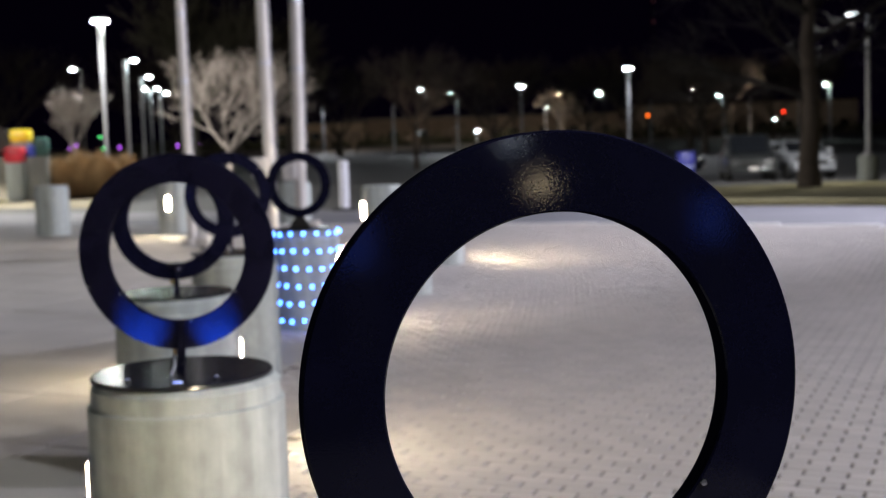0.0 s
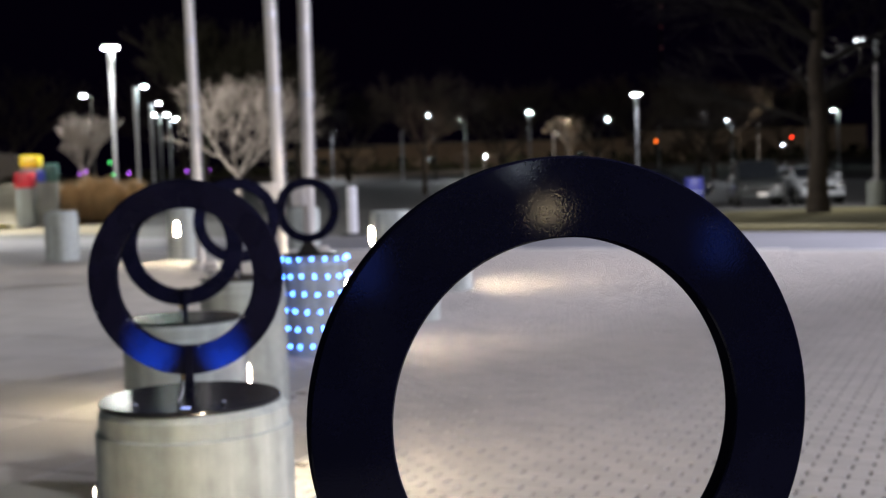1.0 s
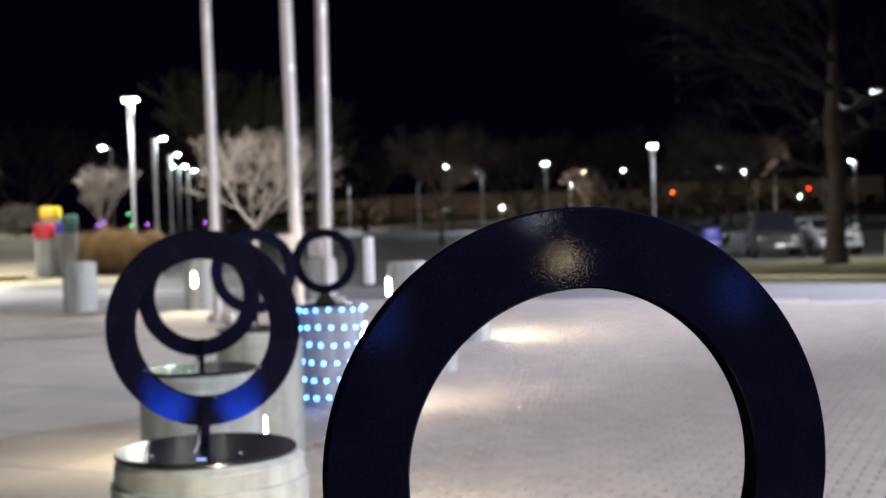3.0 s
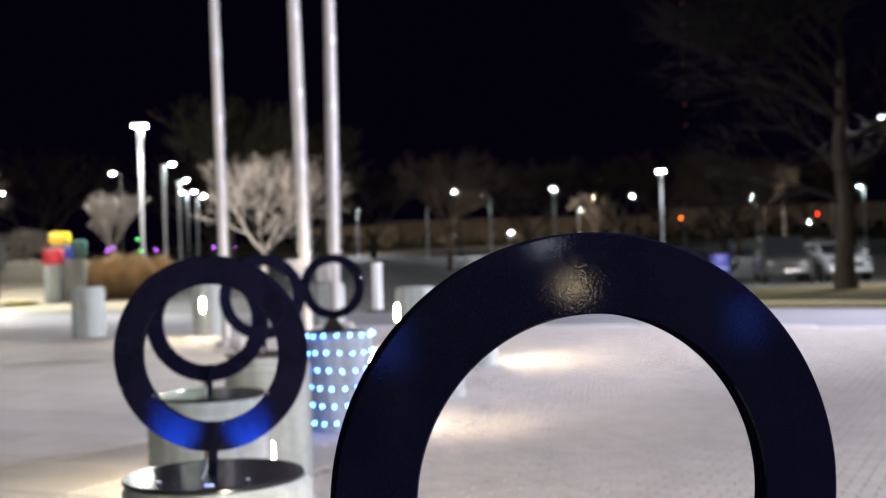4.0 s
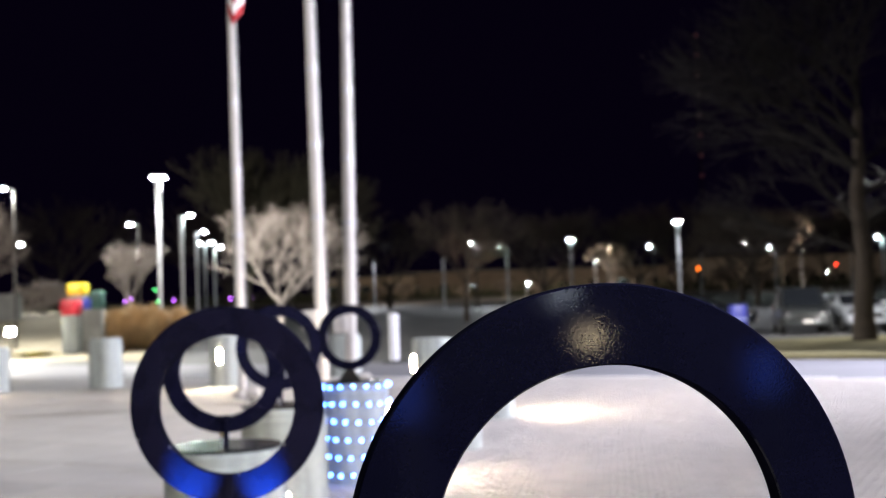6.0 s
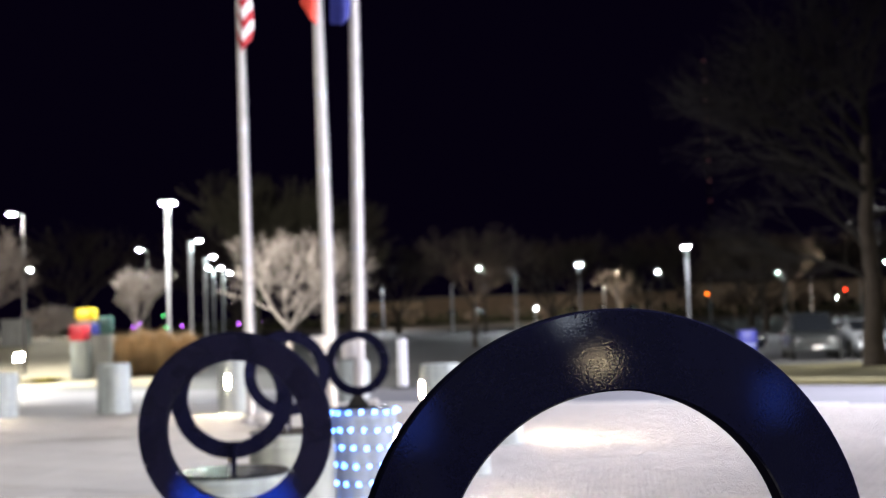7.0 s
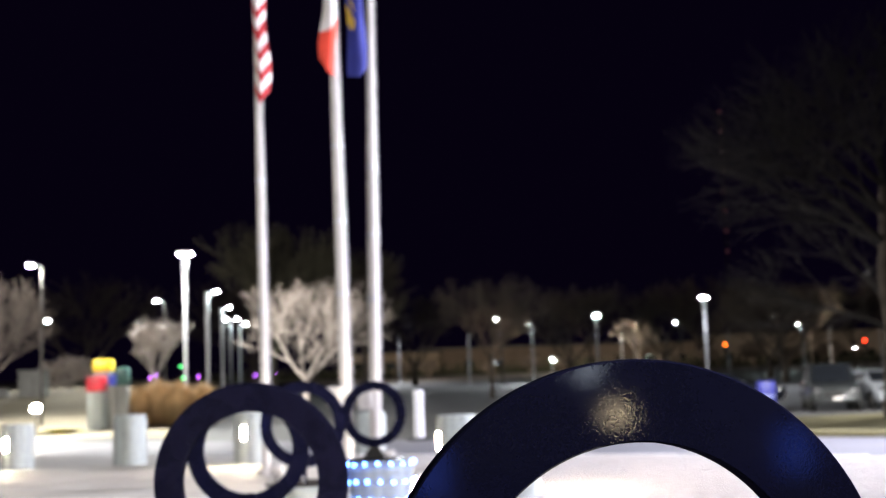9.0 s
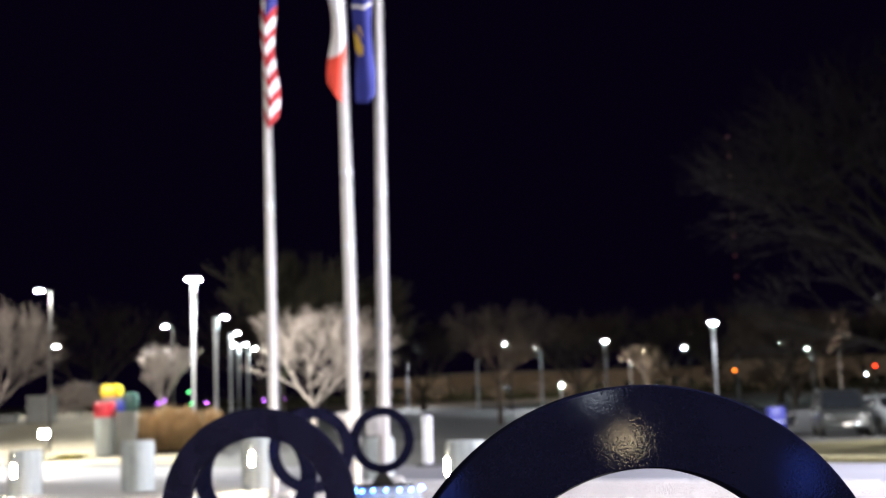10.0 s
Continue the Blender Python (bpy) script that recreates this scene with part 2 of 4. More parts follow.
# ---- concrete bollards with slot lights ----
def bollard(x, y, z, turn, slot=True, label="round cast concrete bollard with a lit vertical slot light", bare=False, dia=0.6, height=0.9):
    t = thing("bollard", pose(x, y, z, 0, 0, turn), label, "bollard", "concrete bollards on the plaza")
    r = dia / 2
    prof = [(0, -0.05), (r, -0.05), (r, height - 0.075), (r - 0.012, height - 0.068), (r - 0.012, height - 0.02), (r - 0.03, height), (0, height)]
    part("body", lathe(prof, 48), CONCRETE, t)
    if slot:
        # a rounded slot facing local -y, set in a thin metal frame
        def capsule(w, h, d):
            bm = bmesh.new()
            pts = [(w / 2 * math.cos(a), h / 2 - w / 2 + w / 2 * math.sin(a)) for a in [math.pi * i / 8 for i in range(9)]]
            pts += [(-px, -pz) for px, pz in pts]
            f = bm.faces.new([bm.verts.new((px, 0, pz)) for px, pz in pts])
            ex = bmesh.ops.extrude_face_region(bm, geom=[f])
            bmesh.ops.translate(bm, vec=(0, d, 0), verts=[v for v in ex["geom"] if isinstance(v, bmesh.types.BMVert)])
            bmesh.ops.recalc_face_normals(bm, faces=bm.faces)
            bmesh.ops.transform(bm, matrix=Matrix.Translation((0, -r - 0.006, 0.54)), verts=bm.verts)
            return bm
        part("slot_frame", capsule(0.10, 0.27, 0.05), GALV, t, "thin metal frame of the slot light", False)
        d = part("slot_light", capsule(0.062, 0.23, 0.05), WARMSLOT, t, "glowing warm white slot light", False)
        d.location = (0, -0.005, 0)
    return t


B1 = (-0.69, 3.75)
B2 = (-1.15, 6.07)
B3 = (-1.21, 8.62)
B4 = (-0.91, 11.24)
B0 = (0.172, 1.395)
bollard(*B0, 0.0, 180)
bollard(*B1, 0.0, -88)
bollard(*B2, 0.0, 107)
bollard(*B3, 0.0, -95)
bollard(*B4, 0.0, 78)
bollard(-4.0, 21.5, 0.3, -14)
bollard(-6.37, 22.3, 0.3, 180, slot=False, label="plain round cast concrete bollard near the road")
bollard(-0.32, 17.95, rise(17.95), -62)
bollard(0.47, 15.96, rise(15.96), 95)
bollard(-0.02, 13.46, rise(13.46), 180, slot=False, label="plain round cast concrete bollard on the plaza")
bollard(-8.33, 22.0, 0.2, -20)
bollard(-2.07, 23.4, 0.2, 180, slot=False, label="plain round cast concrete bollard behind the flagpoles")


# ---- ring sculptures on black discs ----
def ring_sculpture(x, y, cz, turn, label, radius=0.3, band=0.095, depth=0.03, lean=0.0, foot="bar"):
    t = thing("ring_sculpture", pose(x, y, 0.9, 0, 0, turn), label, "sculpture", "ring sculptures on bollards")
    c = cz - 0.9
    m = Matrix.Translation((0, 0, c)) @ pose(0, 0, 0, 90, 0, 0)
    e, h = 0.002, depth / 2
    ri = radius - band
    bm = bmesh.new()
    prof = [(ri, -h + e), (ri + e, -h), (radius - e, -h), (radius, -h + e), (radius, h - e), (radius - e, h), (ri + e, h), (ri, h - e), (ri, -h + e)]
    lathe(prof, 128, m, bm)
    bmesh.ops.remove_doubles(bm, verts=bm.verts, dist=1e-6)
    bmesh.ops.recalc_face_normals(bm, faces=bm.faces)
    for face in bm.faces:
        face.material_index = 0 if abs(face.normal.y) > 0.5 else 1
    part("ring", bm, [BLACK, BLACKEDGE], t, "glossy black painted steel ring")
    part("base_disc", lathe([(0, 0), (0.272, 0), (0.276, 0.004), (0.276, 0.012), (0.272, 0.016), (0, 0.016)], 64), DISC, t, "polished black steel disc")
    low = c - radius
    if foot == "bar":
        bm = bmesh.new()
        box(0.026, 0.014, low + band * 0.95, pose(0.006, -h - 0.007, (low + band * 0.95) / 2 + 0.010, 0, 3.0, 0), 0.002, 1, bm)
        part("support_bar", bm, BLACK, t, "flat black steel bar")
        part("spacer_block", box(0.024, 0.024, 0.028, pose(-0.016, 0.012, low - 0.008, 0, 0, 0), 0.003, 1), BRASS, t, "small tan block under the ring")
        bm = bmesh.new()
        links = [Vector((-0.026 + 0.018 * k / 9 + 0.006 * math.sin(0.4 * k), 0.0 - 0.10 * k / 9, low - 0.02 - (low - 0.038) * k / 9)) for k in range(10)]
        for a, b in zip(links, links[1:]):
            bar(a, b, 0.0045, 0.0035, 6, bm)
        part("cable", bm, GALV, t, "pale braided cable hanging to the disc")
    else:
        bm = bmesh.new()
        top, bot = 0.03, 0.11
        vs = [bm.verts.new((sx * w, sy * 0.02, z)) for z, w in ((0.014, bot), (low + 0.012, top)) for sx, sy in ((-1, -1), (1, -1), (1, 1), (-1, 1))]
        for i in range(4):
            j = (i + 1) % 4
            bm.faces.new((vs[i], vs[j], vs[4 + j], vs[4 + i]))
        bm.faces.new(vs[4:])
        part("support_foot", bm, DARKMETAL, t, "tapered dark metal foot", False)
    for a, rr in () if cz > 1.3 else ((200, radius - 0.006), (325, radius - band + 0.006), (280, radius - band + 0.004), (215, radius - band + 0.004)):
        q = Vector((rr * math.cos(radians(a)), -h, c + rr * math.sin(radians(a))))
        part("bolt", lathe([(0, 0), (0.0045, 0), (0.004, 0.003), (0, 0.004)], 10, Matrix.Translation(q) @ pose(0, 0, 0, 90, 0, 0)), CHROME, t, "small bright bolt head")
    return t


ring_sculpture(B0[0], B0[1], 1.281, 12.5, "large glossy black painted steel ring upright on a bollard", radius=0.301, band=0.093, depth=0.030)
ring_sculpture(-0.701, 3.75, 1.285, -4, "glossy black steel ring with blue light on its lower half", band=0.088)
ring_sculpture(-1.145, 6.07, 1.275, 5, "black steel ring upright on a polished black disc", band=0.082)
ring_sculpture(-1.235, 8.62, 1.315, 14, "black steel ring turned slightly on a bollard", band=0.08)
ring_sculpture(-0.96, 11.24, 1.315, -12, "small black steel ring on a tapered foot", band=0.08, depth=0.05, foot="tapered")

# pucks and blue spots added on the black disc to make the ring's blue glow
for ring_x, ring_y in ((-0.701, 3.75),):
    for dx, dz in ((-0.13, 0.03), (0.13, 0.03)):
        f = thing("spot_puck", pose(ring_x + dx, ring_y - 0.17, 0.916), "small puck on the black disc, added as source of the blue glow", "spotlight", "accent spotlights")
        part("housing", lathe([(0, 0), (0.009, 0), (0.009, 0.005), (0.007, 0.008), (0, 0.008)], 16), RUBBER, f)
        part("lens", lathe([(0, 0.0085), (0.005, 0.0085), (0.004, 0.010), (0, 0.011)], 12), glow("dim_blue_lens", (0.1, 0.25, 1.0), 0.3), f, "glowing blue lens")
        lamp("ring_glow_light", "SPOT", look((ring_x + dx, ring_y - 0.17, 0.945), (ring_x + dx * 0.85, ring_y, 1.06)), 30.0, (0.02, 0.22, 1.0), 0.01, spot=56).data.spot_blend = 1.0

# a small blue marker light at the foot of the ring's bar
f = thing("marker_light", pose(-0.668, 3.487, 0.916), "small flat blue glowing light at the disc's edge", "marker light")
part("housing", box(0.034, 0.016, 0.008, pose(0, 0, 0.004), 0.002, 1), RUBBER, f)
part("lens", box(0.028, 0.012, 0.005, pose(0, 0, 0.0108), 0.002, 1), glow("blue_marker_lens", (0.03, 0.16, 1.0), 1.1), f, "glowing blue lens")

# ---- string of blue lights wound round one bollard ----
string = thing("string_lights", pose(*B4, 0), "blue LED string lights wound in rows round a bollard", "string lights")
bulb_bm = bmesh.new()
bmesh.ops.create_icosphere(bulb_bm, subdivisions=1, radius=0.012)
bulb_me = bpy.data.meshes.new("bulb")
bulb_bm.to_mesh(bulb_me)
bulb_me.materials.append(BLUELED)
for row in range(6):
    z = 0.875 - row * 0.157
    n = 16
    bm = bmesh.new()
    lathe([(0.302, z - 0.003), (0.306, z), (0.302, z + 0.003)], 40, Matrix(), bm)
    part("wire", bm, RUBBER, string, "thin dark cable", False)
    for i in range(n):
        a = 2 * math.pi * (i + 0.17 * row) / n
        o = new("bulb", bulb_me)
        o.parent = string
        o.location = (0.311 * math.cos(a), 0.311 * math.sin(a), z + 0.006 * math.sin(3 * a + row))


# ---- flagpoles and flags ----
def flagpole(x, y, z, top, r, label, lean=0.0, cleat=0.0):
    t = thing("flagpole", pose(x, y, z, 0, lean, 0), label, "flagpole", "flagpoles")
    part("shaft", lathe([(0, 0), (r, 0), (r * 0.97, top * 0.4), (r * 0.6, top), (0, top)], 24), WHITEPOLE, t)
    part("base_collar", lathe([(0, -0.1), (r + 0.09, -0.1), (r + 0.09, 0.05), (r + 0.02, 0.11), (0, 0.11)], 24), WHITEPOLE, t, "flared white collar")
    part("finial", lathe([(0, top), (0.05, top + 0.02), (0.07, top + 0.08), (0.05, top + 0.14), (0, top + 0.16)], 16), BRASS, t, "gold ball finial")
    for level in (0.285, 0.40, 0.52):
        rr = r * (0.985 if level < 0.4 else 0.97 - 0.37 * (level - 0.4) / 0.6)
        part("joint_band", lathe([(rr - 0.004, top * level - 0.035), (rr + 0.004, top * level - 0.03), (rr + 0.004, top * level + 0.03), (rr - 0.004, top * level + 0.035)], 24), GALV, t, "grey joint band")
    if cleat:
        part("cleat_box", box(0.24, 0.22, 0.30, pose(-r - 0.06, -0.06, cleat), 0.02), WHITEPOLE, t, "white box fixed to the pole")
    part("halyard", bar((r + 0.03, -0.02, 1.2), (r * 0.7 + 0.02, -0.02, top - 0.1), 0.006, 0.006, 6), GALV, t, "thin rope")
    return t


FP1, FP2, FP3 = (-3.316, 19.1), (-1.962, 18.3), (-1.772, 21.0)
flagpole(*FP1, 0.26, 8.9, 0.070, "white flagpole with a striped flag hanging limp", -0.45)
flagpole(*FP2, 0.24, 9.6, 0.088, "thick white flagpole with a red and white flag", -0.68, 1.2)
flagpole(*FP3, 0.28, 9.8, 0.104, "white flagpole with a blue flag hanging limp", 0.60, 1.05)

RED = mat("red_cloth", (0.36, 0.015, 0.02), 0.8, vary=0.2, scale=5, fine=120)
BRIGHTRED = mat("bright_red_cloth", (0.72, 0.06, 0.03), 0.8, vary=0.2, scale=5, fine=120)
WHITE = mat("white_cloth", (0.74, 0.70, 0.68), 0.8, vary=0.15, scale=5, fine=120)
BLUE = mat("blue_cloth", (0.022, 0.028, 0.20), 0.8, vary=0.2, scale=5, fine=120)
YELLOW = mat("yellow_cloth", (0.72, 0.45, 0.06), 0.8, vary=0.2, scale=5, fine=120)


def flag(x, y, top, hoist, fly, width, seed, pick, mats, label, side=1, freq=13, vee=0.0):
    """A limp flag: the cloth hangs in folds, its fly end falling lower than the hoist."""
    rng = random.Random(seed)
    ph = [rng.uniform(0, 6.28) for _ in range(4)]
    t = thing("flag", pose(x, y, top), label, "flag", "flags")
    bm = bmesh.new()
    nu, nv = 36, 40
    grid = []
    for j in range(nv + 1):
        v = j / nv
        line = []
        for i in range(nu + 1):
            u = i / nu
            fold = math.sin(u * freq + ph[0] + 0.8 * math.sin(v * 3 + ph[1]))
            px = side * (0.04 + width * (0.55 * u + 0.26 * fold * (0.3 + 0.7 * u) + 0.12 * math.sin(v * 6 + ph[2])))
            py = -0.03 - 0.16 * width * math.cos(u * freq + ph[0]) * (0.4 + u) - 0.05 * u
            pz = -v * hoist - u * fly * (0.80 + 0.06 * math.sin(v * 4 + ph[3])) - 0.07 * fold
            if vee:
                # the cloth is folded once, its middle sagging between two edges
                bend = abs(2 * u - 1)
                px = side * (0.02 + width * (0.5 * u + 0.5 * u * u * (0.8 + 0.2 * math.sin(v * 9))) + 0.03 * math.sin(v * 7 + ph[2]))
                py = -0.05 - 0.10 * math.sin(math.pi * u) + 0.03 * math.sin(v * 11 + ph[1])
                pz = -v * hoist - vee * (1 - bend) - fly * u * (0.3 + 0.7 * v)
            line.append(bm.verts.new((px, py, pz)))
        grid.append(line)
    for j in range(nv):
        for i in range(nu):
            f = bm.faces.new((grid[j][i], grid[j][i + 1], grid[j + 1][i + 1], grid[j + 1][i]))
            f.material_index = pick((i + 0.5) / nu, (j + 0.5) / nv)
    cloth = part("cloth", bm, mats, t)
    sol = cloth.modifiers.new("thickness", "SOLIDIFY")
    sol.thickness = 0.004
    return t


flag(FP1[0] - 0.09, FP1[1] - 0.10, 8.50, 2.15, 0.05, 0.24, 3, lambda u, v: 2 if (u > 0.35 and v < 0.16) else int(v * 13) % 2, [RED, WHITE, BLUE],
     "red and white striped flag with blue corner hanging limp", 1, vee=0.24)
flag(FP2[0] - 0.02, FP2[1] - 0.02, 8.60, 2.30, -0.32, 0.25, 8, lambda u, v: 0 if (v > 0.58 + 0.22 * u or (v < 0.24 and u > 0.3)) else 1, [BRIGHTRED, WHITE],
     "red and white flag hanging limp", -1, vee=0.10)
flag(FP3[0] + 0.03, FP3[1] - 0.14, 9.25, 2.15, 0.12, 0.36, 5, lambda u, v: 1 if ((u - 0.80) ** 2 / 0.05 + (v - 0.50) ** 2 / 0.016 < 1 and math.sin(23 * v + 9 * u) > -0.6) else (2 if 0.20 < v < 0.235 else 0), [BLUE, YELLOW, WHITE],
     "blue flag with a yellow emblem hanging limp", -1, vee=0.10)

# floodlights at the poles' feet
for i, (px, py) in enumerate((FP1, FP2, FP3)):
    f = thing("floodlight", pose(px + 0.28, py - 0.75, rise(py - 0.75)), "small white floodlight at the foot of a flagpole", "floodlight", "flagpole floodlights")
    part("housing", box(0.2, 0.16, 0.14, pose(0, 0, 0.13, -60, 0, 0), 0.02), WHITEPOLE, f)
    part("bracket", box(0.06, 0.06, 0.08, pose(0, 0.0, 0.03), 0.01), DARKMETAL, f)
    lamp("flood_light", "SPOT", look((px + 0.28, py - 0.80, rise(py) + 0.3), (px, py, 3.2)), (36, 95, 46)[i], (1.0, 0.93, 0.85), 0.06, spot=50)


# ---- street lamps ----
def street_lamp(x, y, top, heads, label="tall grey street lamp with a lit cool white head", z=0.2, glowing=LAMPGLOW, r=0.085, pedestal=False, group="street lamps", bloom=False, pole=LAMPPOLE):
    """heads: for each head its reach to the right (negative: left) from the pole."""
    z = z if y < 58 else lot(y)
    t = thing("street_lamp", pose(x, y, z), label, "street lamp", group)
    h = top - z
    base = 0.0
    if pedestal:
        part("pedestal", lathe([(0, -0.1), (0.31, -0.1), (0.31, 0.74), (0.28, 0.78), (0, 0.78)], 32), CONCRETE, t, "round concrete pedestal")
        base = 0.78
    part("pole", lathe([(0, base), (r, base), (r * 0.7, h), (0, h)], 16), pole, t)
    part("base_plate", lathe([(0, base), (r + 0.1, base), (r + 0.1, base + 0.03), (r + 0.03, base + 0.12), (0, base + 0.12)], 16), GALV, t)
    if bloom:
        # This cone gives solid shape to the bloom spreading down from the head.
        part("neck", lathe([(r * 0.85, h - 4.2), (r * 1.15, h - 2.2), (r * 1.5, h - 0.6), (r * 1.8, h - 0.05), (r * 1.8, h + 0.01)], 16), LAMPPOLE, t, "pale cone shaped like the bloom below the head")
    for reach in heads:
        if abs(reach) > 0.35:
            part("arm", bar((0, 0, h - 0.06), (reach, 0, h + 0.05), 0.035, 0.03), GALV, t)
        s = 1 if reach >= 0 else -1
        part("head", box(0.32, 0.32, 0.10, pose(reach + s * 0.13, 0, h + 0.08), 0.04), GALV, t, "flat lamp head")
        part("light_panel", box(0.27, 0.26, 0.05, pose(reach + s * 0.13, 0, h + 0.025), 0.02), glowing, t, "glowing light panel")
    return t


DOUBLE, RIGHT, LEFT = (-0.02, 0.02), (0.36,), (-0.36,)
for x, y, top, heads in [(-11.29, 47.2, 6.95, DOUBLE), (-14.62, 66.2, 7.0, RIGHT), (-18.31, 71.4, 7.0, LEFT), (-16.55, 79.3, 7.0, RIGHT),
                         (-18.59, 92.0, 7.0, (-0.3, 0.4)), (-19.16, 98.6, 7.0, (0.4,)), (5.29, 114.3, 7.0, LEFT), (10.36, 104.5, 7.0, DOUBLE),
                         (18.81, 158.5, 7.0, (0.0,)), (15.95, 85.1, 7.0, DOUBLE), (35.9, 135.0, 7.0, LEFT), (-8.14, 128.9, 7.0, (0.0,)),
                         (-17.88, 49.8, 7.0, LEFT), (-31.3, 87.0, 7.0, RIGHT), (41.66, 117.5, 7.0, LEFT), (2.18, 104.4, 7.0, LEFT),
                         (20.53, 122.9, 7.0, LEFT), (29.13, 118.3, 7.0, LEFT)]:
    # Dark metal stands in for poles that catch no light.
    street_lamp(x, y, top, heads, r=0.06 if x < -17 and y < 60 else (0.07 if y < 60 else 0.085), bloom=(heads is not LEFT or x > 30) and x > -19.5, pole=DARKMETAL if x in (2.18, 20.53, 29.13, -31.3, -17.88, -18.31) else LAMPPOLE)
street_lamp(14.3, 37.0, 5.35, (-0.35,), "tall grey street lamp on a round concrete pedestal", 0.3, LAMPDIM, pedestal=True)
for x, y, top in [(8.65, 140.5, 4.0), (40.43, 131.9, 4.0)]:
    street_lamp(x, y, top, (0.0,), "low street lamp far across the car park")
for x, y, top in [(-0.69, 113.8, 6.0), (42.57, 148.0, 7.0), (27.5, 134.0, 6.4), (24.0, 154.0, 6.9), (46.3, 141.0, 7.0)]:
    street_lamp(x, y, top, (0.0,), "unlit grey pole far across the car park", glowing=GALV, r=0.12)
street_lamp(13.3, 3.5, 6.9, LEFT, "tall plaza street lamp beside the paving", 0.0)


def traffic_light(x, y, z, glowing, label):
    z -= lot(y) - 0.17
    t = thing("traffic_light", pose(x, y, lot(y)), label, "traffic light", "traffic lights")
    part("pole", bar((0, 0, 0), (0, 0, z), 0.09, 0.07), DARKMETAL, t)
    part("housing", box(0.35, 0.25, 1.0, pose(0, -0.1, z - 0.5), 0.04), DARKMETAL, t)
    for i in range(3):
        part("lens", lathe([(0, 0), (0.12, 0), (0.10, 0.04), (0, 0.05)], 16, pose(0, -0.225, z - 0.2 - 0.3 * i, 90, 0, 0)), glowing if i == 0 else GLASS, t, "" if i else "glowing signal lens")


traffic_light(27.3, 134.8, 5.0, ORANGELED, "traffic light showing amber far away")
traffic_light(43.0, 136.5, 5.0, REDLED, "traffic light showing red far away")


# ---- trees ----
def grow(rng, start, way, length, radius, level, most, out, spread, up, kids):
    """One limb as a chain of short pieces; limbs and twigs leave it on the way."""
    p, d = Vector(start), Vector(way).normalized()
    n = 4 if level < 2 else 3
    for i in range(n):
        q = p + d * (length / n)
        r0, r1 = radius * (1 - 0.5 * i / n), radius * (1 - 0.5 * (i + 1) / n)
        out.append((level, p.copy(), q.copy(), r0, r1))
        p = q
        d = (d + Vector((rng.gauss(0, 0.13), rng.gauss(0, 0.13), rng.gauss(0, 0.07) + up * 0.10))).normalized()
        if level < most and i >= (1 if level else 2):
            for _ in range(kids if level else 2):
                side = Vector((rng.gauss(0, 1), rng.gauss(0, 1), rng.gauss(0, 0.35)))
                side = (side - d * side.dot(d)).normalized()
                w = (d + side * spread * rng.uniform(0.6, 1.2)).normalized()
                grow(rng, p, w, length * rng.uniform(0.52, 0.78), r1 * rng.uniform(0.5, 0.7), level + 1, most, out, spread, up, kids)
    if level < most:
        for _ in range(2):
            side = Vector((rng.gauss(0, 1), rng.gauss(0, 1), rng.gauss(0, 0.3)))
            grow(rng, p, (d + side * 0.4).normalized(), length * 0.66, radius * 0.45, level + 1, most, out, spread, up, kids)


def tubes(limbs, sides):
    verts, faces = [], []
    for _, a, b, r0, r1 in limbs:
        d = (b - a).normalized()
        x = d.orthogonal().normalized()
        y = d.cross(x)
        k = len(verts)
        for c, r in ((a, r0), (b, r1)):
            for i in range(sides):
                w = 2 * math.pi * i / sides
                verts.append(c + (x * math.cos(w) + y * math.sin(w)) * r)
        for i in range(sides):
            j = (i + 1) % sides
            faces.append((k + i, k + j, k + sides + j, k + sides + i))
    return [tuple(v) for v in verts], faces


def bare_tree(x, y, z, height, seed, bark, label, trunk=0.22, radius=0.12, spread=0.75, up=0.6, most=4, kids=2, thick=0.006, lean=(0, 0), group="bare trees"):
    rng = random.Random(seed)
    if y > 58:
        height, z = height + z - lot(y), lot(y)
    t = thing("tree", pose(x, y, z, 0, 0, 0), label, "tree", group)
    limbs = []
    base = height * trunk
    limbs.append((0, Vector((0, 0, -0.1)), Vector((lean[0] * 0.3, lean[1] * 0.3, base * 0.5)), radius * 1.25, radius * 1.05))
    limbs.append((0, Vector((lean[0] * 0.3, lean[1] * 0.3, base * 0.5)), Vector((lean[0], lean[1], base)), radius * 1.05, radius * 0.95))
    for i in range(4):
        a = 2 * math.pi * (i + rng.uniform(-0.25, 0.25)) / 4
        w = Vector((math.cos(a) * spread, math.sin(a) * spread, 1.0))
        grow(rng, (lean[0], lean[1], base * rng.uniform(0.9, 1.0)), w, (height - base) * 0.40, radius * 0.55, 1, most, limbs, spread, up, kids)
    big = [l for l in limbs if l[0] <= 1]
    small = [(l[0], l[1], l[2], max(l[3], thick), max(l[4], thick)) for l in limbs if l[0] > 1]
    raw("trunk", *tubes(big, 8), bark, t, True)
    raw("crown", *tubes(small, 3), bark, t)["label"] = "bare branches and fine twigs"
    return t


